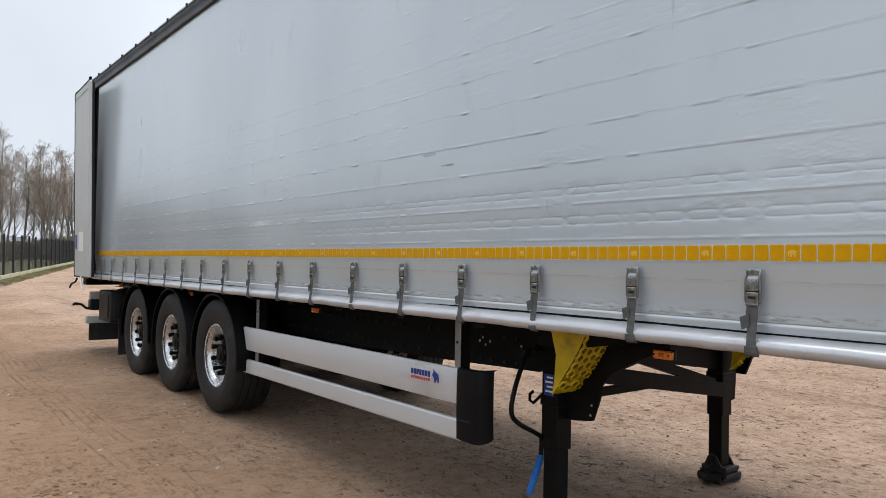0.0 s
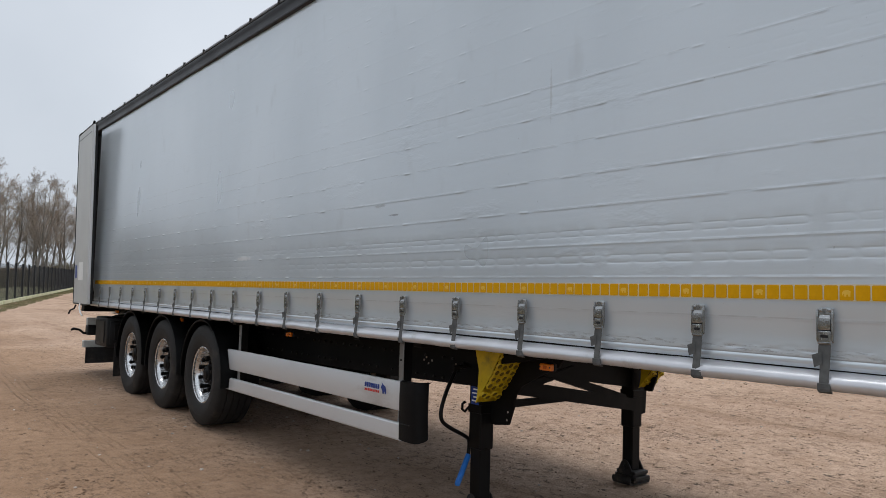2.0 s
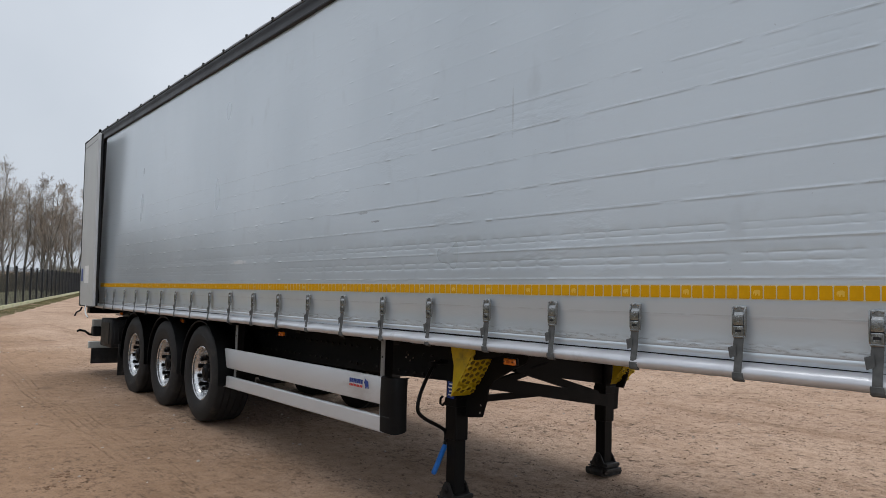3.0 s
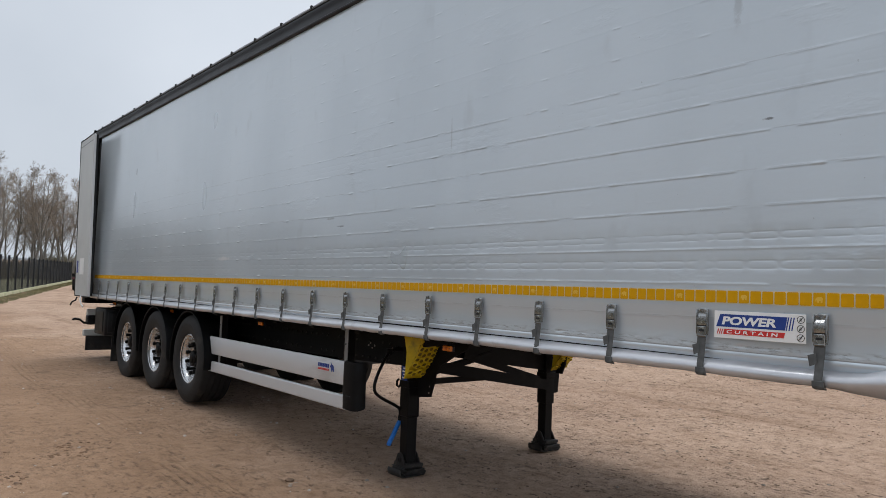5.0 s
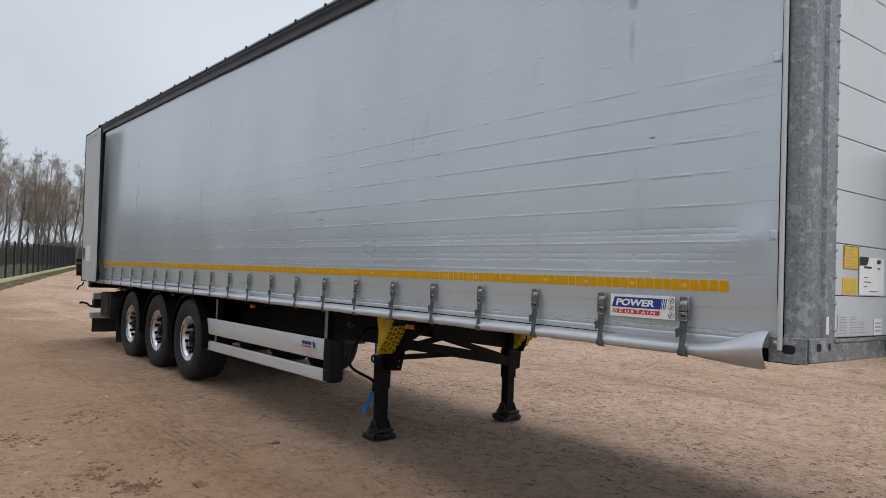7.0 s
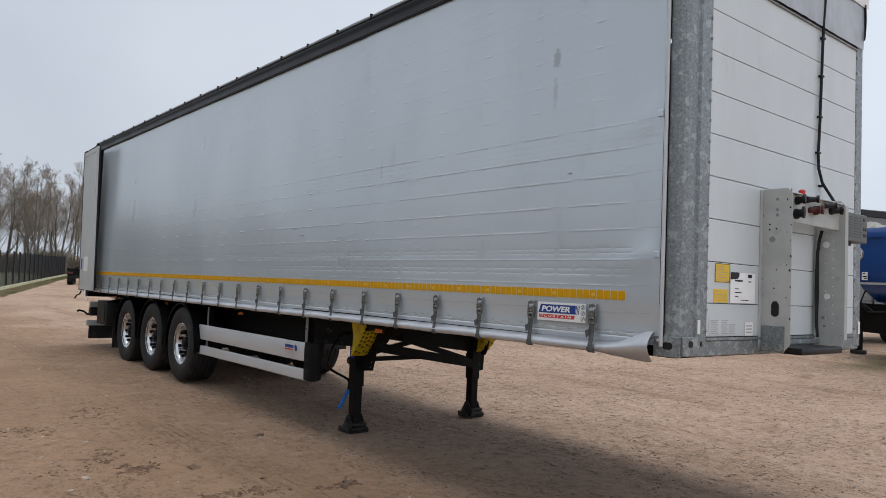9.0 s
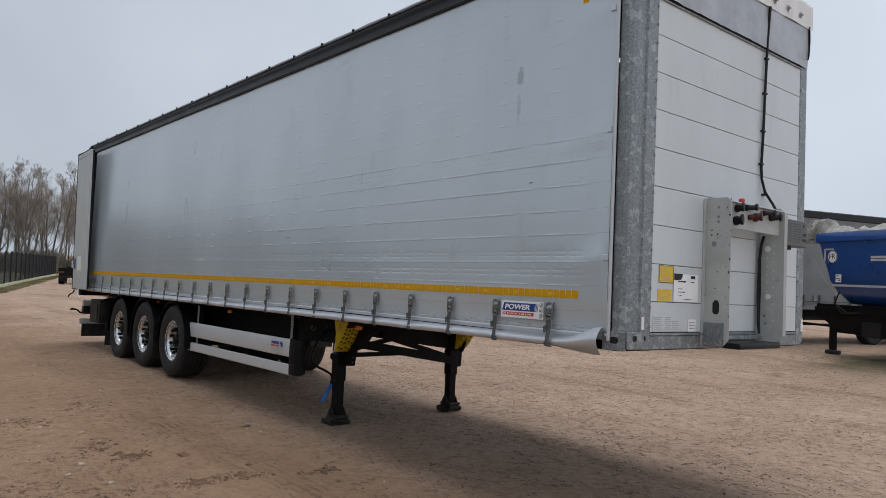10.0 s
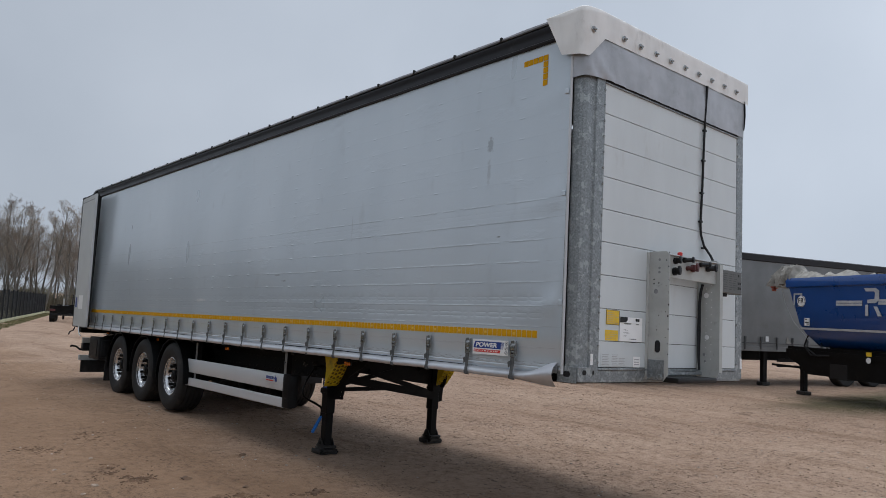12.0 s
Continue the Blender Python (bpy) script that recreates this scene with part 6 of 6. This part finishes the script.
# Mostly unseen hedge, added to darken the reflection in the curtain's rear part.
brushwood("hedge", "brown leafless undergrowth along the fence, mostly added out of view for reflections", [(s, d, 2.6 if s < -4 else 1.9) for s in range(-52, 46, 6) for d in (8, 11)], 14000, 16)
brushwood("far_woods", "brown distant wood behind the trees", [(s, d, h) for s in range(90, 118, 6) for d, h in ((-34, 3.4), (-26, 3.8), (-18, 3.4), (-10, 3.8), (-2, 3.4), (6, 3.8))], 16000, 7)
# Unseen dense wood, added as the dark band that the curtain reflects.
brushwood("reflected_wood", "brown leafless wood edge, added out of view for the curtain to reflect", [(s, d, 9.0) for s in range(-70, 72, 6) for d in (34, 40)], 50000, 17)


# ---- parked vehicles ----
def far_wheel(parent, x, y, side):
    bm_ = lathe(bmesh.new(), [(0.0, 0.29), (-0.02, 0.36), (-0.015, 0.47), (0.02, 0.51), (0.30, 0.51), (0.33, 0.47), (0.33, 0.2)], 28, "y")
    w = part("wheel", bm_, RUBBER, parent)
    w.matrix_basis = pose(x, y, 0.50, 0, 0, 0 if side > 0 else 180)
    part("rim", lathe(bmesh.new(), [(0.0, 0.30), (-0.012, 0.29), (0.03, 0.27), (0.08, 0.24), (0.09, 0.14), (0.02, 0.12), (0.01, 0.02)], 24, "y"), PLASTIC, w)
    return w


# open container chassis at the end of the yard
hd = math.degrees(math.atan2(FENCE_D.y, FENCE_D.x))
skel = thing("container_chassis", "empty dark skeletal container trailer seen from behind", "trailer", m=pose(8.4, 48.2, fall(48.2), 0, 0.47, hd))
part("frame_rail", box(B(0, 11, -0.55, -0.40, 0.82, 1.05, bev=0.01), 0, 11, 0.40, 0.55, 0.82, 1.05, 0.01), BLACK, skel)
part("rear_crossbar", B(-0.1, 0.15, -1.22, 1.22, 0.86, 1.06, bev=0.01), BLACK, skel)
part("underrun_bar", B(-0.12, -0.02, -1.15, 1.15, 0.42, 0.55, bev=0.008), PLASTIC, skel)
part("front_crossbar", B(8.5, 8.7, -1.22, 1.22, 0.9, 1.08, bev=0.01), BLACK, skel)
for y in (-0.45, 0.45):
    part("locking_post", B(0.0, 0.10, y - 0.05, y + 0.05, 1.05, 1.52, bev=0.01), PAINT, skel)
for y in (-1.05, 1.05):
    part("tail_lamp", B(-0.14, -0.08, y - 0.16, y + 0.16, 0.70, 0.84, bev=0.01), MAROON, skel)
part("lamp_board", B(-0.13, -0.03, -1.18, 1.18, 0.62, 0.86, bev=0.01), BLACK, skel)
for y in (-0.98, 0.98):
    part("mud_flap", B(0.22, 0.24, y - 0.22, y + 0.22, 0.22, 0.90, bev=0.005), RUBBER, skel)
for x in (0.9, 2.2, 3.5):
    part("axle", B(x - 0.08, x + 0.08, -0.95, 0.95, 0.42, 0.60, bev=0.02), BLACK, skel)
    far_wheel(skel, x, -1.22, 1)
    far_wheel(skel, x, 1.22, -1)
    part("mudguard", B(x - 0.5, x + 0.5, -1.22, -0.86, 1.03, 1.05, bev=0.005), PLASTIC, skel)
for y in (-0.7, 0.7):
    part("landing_leg", B(7.6, 7.75, y - 0.07, y + 0.07, 0.0, 0.9, bev=0.01), BLACK, skel)

ROWYAW = -17.3
grey = thing("old_curtainside_trailer", "dull grey older curtainside trailer parked behind the tipper", "trailer", m=pose(17.2, 7.4, 0, 0, 0, ROWYAW))
G = sheet(span(-5, 8.6, 70), span(1.22, 3.86, 14), lambda s, z: (s, 0.02 * nz(s * 0.8, z * 0.7) + 0.008 * nz(s * 4, z * 2), z))
part("curtain", G, OLDPVC, grey, "", 60)
part("roof_rail", prism(bmesh.new(), [(0.0, 3.83), (-0.03, 3.85), (-0.03, 4.03), (0.02, 4.06), (0.10, 4.06), (0.10, 3.83)], 0, -5, 8.65), ROOFRAIL, grey)
part("body", B(-4.98, 8.6, 0.06, 2.5, 1.14, 4.03, bev=0.02), OLDPVC, grey)
part("side_rail", B(-5, 8.6, -0.015, 0.05, 1.06, 1.21, bev=0.008), OLDPVC, grey)
part("chassis", box(B(-4.8, 8.5, 0.6, 0.75, 0.75, 1.14), -4.8, 8.5, 1.8, 1.95, 0.75, 1.14), BLACK, grey)
part("hem_band", B(-5, 8.6, -0.028, -0.018, 1.295, 1.315, bev=0.003), WEB, grey)
part("torn_flap", prism(bmesh.new(), [(1.72, 1.33), (1.93, 1.32), (1.76, 1.53)], 1, -0.035, -0.026), SHEET, grey, "torn corner of loose sheet")
gb = part("buckle", box(B(-0.03, 0.03, -0.05, -0.005, 1.36, 1.50, bev=0.004), -0.02, 0.02, -0.04, -0.01, 1.12, 1.36), WEB, grey)
gb.matrix_basis = pose(-4.6, 0, 0)
for k in range(1, 20):
    twin(gb, pose(-4.6 + 0.66 * k, 0, 0))
part("white_label", B(0.86, 0.98, -0.03, -0.02, 1.36, 1.52), WHITE, grey)
for s, d in ((1.06, 0.235), (1.06, 2.1)):
    leg = part("landing_leg", B(s - 0.08, s + 0.08, d - 0.07, d + 0.07, 0.1, 1.1, bev=0.008), LEG_STEEL, grey)
    part("foot", B(s - 0.17, s + 0.17, d - 0.12, d + 0.12, 0.0, 0.11, bev=0.02), FOOT_STEEL, leg)
for s in (4.5, 5.8, 7.1):
    far_wheel(grey, s, 0.02, 1)
part("side_guard_board", box(B(1.5, 3.7, 0.1, 0.13, 0.74, 0.84, bev=0.006), 1.5, 3.7, 0.1, 0.13, 0.58, 0.64, 0.006), BLACK, grey)

TIPYAW = -116.8
tip = thing("tipper_trailer", "bright blue tipper semi-trailer with a crumpled pale cover rolled on top", "trailer", m=pose(16.0, 5.57, 0, 0, 0, TIPYAW))
RISE = 0.004


def bed_section(s, inset):
    """Rounded tub, open side out; the floor rises toward the front wall."""
    low = min(3.0, 1.34 + max(0.0, 0.62 - s) * 2.75)
    top = 3.14 + RISE * s
    pts = []
    for z, y in ((top, 0.0), (2.4 + RISE * s, 0.02), (1.85 + 0.3 * RISE * s, 0.06), (1.62, 0.20), (1.36, 0.52)):
        z = max(z, low)
        pts.append((s, y + inset, z))
    right = [(s, 2.5 - (y - inset) - inset, z) for (_, y, z) in reversed(pts)]
    return pts + right


bed = bmesh.new()
sweep(bed, [bed_section(s, 0.0) for s in (0.0, 0.1, 0.2, 0.3, 0.4, 0.5, 0.62, 1.0, 2.0, 4.0, 6.0, 8.0)])
part("tub", bed, TIPPER, tip, "blue painted steel tub", 40)
fw = bmesh.new()
prism(fw, [(0.02, 3.12), (2.48, 3.12), (2.44, 2.9), (0.06, 2.9)], 0, -0.01, 0.02)
part("front_wall", fw, TIPPER, tip)
part("rear_gate", B(7.95, 8.02, 0.05, 2.45, 1.35, 3.7, bev=0.01), TIPPER, tip)
cr = bmesh.new()
sweep(cr, [[(s, 0.02, 2.90 + RISE * s), (s, -0.05, 2.94 + RISE * s), (s, -0.055, 3.10 + RISE * s), (s, -0.02, 3.17 + RISE * s), (s, 0.08, 3.17 + RISE * s)] for s in span(-0.02, 8.0, 10)])
part("top_rail", cr, TIPPER, tip, "", 30)
part("white_stripe", sweep(bmesh.new(), [[(s, 0.048, 1.79 + 0.005 * s), (s, 0.040, 1.845 + 0.005 * s)] for s in span(0.47, 8.0, 8)]), EMBLEM, tip)
badge = part("country_badge", lathe(bmesh.new(), [(0.0, 0.155), (-0.012, 0.155)], 28, "y"), WHITE, tip, "round white country badge")
badge.location = (0.52, 0.012, 2.55)
part("badge_ring", lathe(bmesh.new(), [(-0.0125, 0.150), (-0.015, 0.150), (-0.015, 0.138), (-0.0125, 0.138)], 28, "y", True), INK, badge)
fc = bpy.data.curves.new("letters", "FONT")
fc.body, fc.size, fc.extrude, fc.align_x, fc.align_y = "FR", 0.20, 0.002, "CENTER", "CENTER"
tmp = bpy.data.objects.new("letters", fc)
scene.collection.objects.link(tmp)
bpy.context.view_layer.update()
lm = bpy.data.meshes.new_from_object(tmp.evaluated_get(bpy.context.evaluated_depsgraph_get()))
bpy.data.objects.remove(tmp)
lm.materials.clear()
lm.materials.append(INK)
lt = new("badge_letters", lm)
lt.parent = badge
lt.matrix_basis = pose(0, -0.018, 0, 90)
ty = (-0.004, 0.006)
for z in (2.435, 2.505):
    part("white_bar", B(1.76, 2.58, *ty, z, z + 0.055), EMBLEM, tip)
    part("white_bar", B(3.06, 4.6, *ty, z + 0.03, z + 0.085), EMBLEM, tip)
part("white_emblem", prism(bmesh.new(), [(2.64, 2.86), (2.98, 2.86), (3.08, 2.79), (3.08, 2.58), (2.98, 2.50), (2.74, 2.50), (2.74, 2.58), (2.95, 2.60), (2.97, 2.75), (2.92, 2.78), (2.70, 2.78)], 1, *ty), EMBLEM, tip, "white painted emblem")
part("white_emblem", prism(bmesh.new(), [(2.68, 2.19), (2.76, 2.19), (2.76, 2.46), (2.68, 2.46)], 1, *ty), EMBLEM, tip)
part("white_emblem", prism(bmesh.new(), [(2.92, 2.42), (3.02, 2.42), (3.16, 2.19), (3.05, 2.19)], 1, *ty), EMBLEM, tip)
part("white_mark", box(B(0.24, 0.56, *ty, 2.72, 2.76), 0.24, 0.29, *ty, 2.44, 2.76), EMBLEM, tip)
tip_label = part("white_label", B(0.63, 0.81, 0.02, 0.03, 1.90, 2.10), WHITE, tip)
for z, a, b in ((2.05, 0.66, 0.73), (1.93, 0.71, 0.79), (1.975, 0.66, 0.79)):
    part("print_bar", B(a, b, 0.016, 0.021, z, z + 0.025), INK, tip_label)
part("chassis", box(box(B(-0.4, 8.0, 0.55, 0.72, 1.0, 1.30, bev=0.01), -0.4, 8.0, 1.80, 1.97, 1.0, 1.30, 0.01), -0.4, 8.0, 0.30, 0.34, 1.12, 1.24), BLACK, tip)
part("sub_frame", B(1.1, 7.8, 0.45, 2.05, 1.24, 1.36), BLACK, tip)
part("side_skirt", prism(bmesh.new(), [(-0.4, 1.0), (0.0, 0.84), (0.35, 0.60), (7.8, 0.60), (7.8, 1.32), (-0.4, 1.32)], 1, 0.36, 0.44), BLACK, tip)
part("hoist", tube(bmesh.new(), [(0.2, 1.25, 1.1), (0.05, 1.25, 2.95)], 0.10, 14), STEEL, tip)
leg = part("landing_leg", B(-0.16, -0.02, 0.56, 0.70, 0.08, 1.2, bev=0.008), LEG_STEEL, tip)
part("foot", B(-0.26, 0.08, 0.51, 0.75, 0.0, 0.10, bev=0.02), FOOT_STEEL, leg)
part("side_bar", B(-1.4, 0.4, 0.62, 0.68, 0.70, 0.76, bev=0.006), BLACK, tip)
part("battery_box", B(1.15, 1.75, 0.35, 0.75, 0.56, 0.95, bev=0.015), PLASTIC, tip)
part("yellow_label", B(2.40, 2.56, 0.29, 0.30, 1.22, 1.32), YFILM, tip)
part("round_label", lathe(bmesh.new(), [(0.28, 0.07), (0.295, 0.07)], 18, "y"), WHITE, tip).location = (2.48, 0, 1.12)
for s in (4.6, 5.9, 7.2):
    far_wheel(tip, s, 0.05, 1)
    far_wheel(tip, s, 2.45, -1)
for a in (0, 1):
    part("hose", tube(bmesh.new(), [(0.9, 0.25, 1.75), (0.55, 0.2, 1.62), (0.42, 0.2, 1.35), (0.6 + 0.2 * a, 0.25, 1.12), (1.2, 0.3, 1.15)], 0.022, 6), SEAL, tip)
part("pull_rope", tube(bmesh.new(), [(-0.6, 0.3, 2.93), (-0.4, 0.25, 2.5), (0.0, 0.2, 2.0), (0.6, 0.2, 1.5)], 0.008, 5), PAINT, tip)



def bunched(s, v):
    """The load cover: tight upright folds over the front end, then loose crumples along the rim."""
    tight = smooth(0.30, 0.05, s)
    arch = math.sin(math.pi * min(1.0, v * 1.08)) ** 0.55
    fold = 1.0 - abs(math.sin(21.0 * s + 2.2 * v + 2.4 * nz(s * 2.5, v * 1.5))) ** 0.6
    loose = abs(math.sin(4.2 * s + 3.4 * v + 2.0 * nz(s * 1.6, v * 2))) + 0.35 * abs(nz(s * 9, v * 7))
    high = 0.40 * tight * smooth(-1.05, -0.45, s) + (1 - tight) * (0.05 + 0.15 * smooth(2.6, 1.6, s) * (0.8 + 0.7 * nz(s * 1.3, 3)))
    top = (3.14 + RISE * max(0.0, s) + (high + tight * 0.13 * (fold - 0.5) + (1 - tight) * 0.11 * (0.6 - loose)) * arch
           - 0.17 * smooth(0.0, -0.35, s) * (1 - arch) + 0.02 * nz(s * 17, v * 9, 4.0) * arch)
    return (s + 0.03 * nz(s * 3, v * 4), 0.02 + 0.75 * v - tight * 0.24 * (fold - 0.4) * (1 - v) + 0.05 * nz(s * 5, v * 3, 2), top)


cv = sheet(span(-0.78, 2.55, 260), span(0, 1, 26), bunched)
tagged(new("rolled_cover", finish(cv, "rolled_cover", SHEET, 40)), "crumpled off-white load cover bunched along the tipper's rim", "tarpaulin").matrix_basis = pose(16.0, 5.57, 0, 0, 0, TIPYAW)
part("red_lamp", box(B(-0.78, -0.66, 0.05, 0.25, 2.92, 3.02, bev=0.02), -0.76, -0.68, 0.08, 0.2, 2.84, 2.92, 0.02), surf("faded_red", (0.42, 0.11, 0.07), 0.5), tip)
part("front_bracket", B(-0.62, 0.05, 0.1, 0.5, 2.93, 3.12, bev=0.02), PAINT, tip)
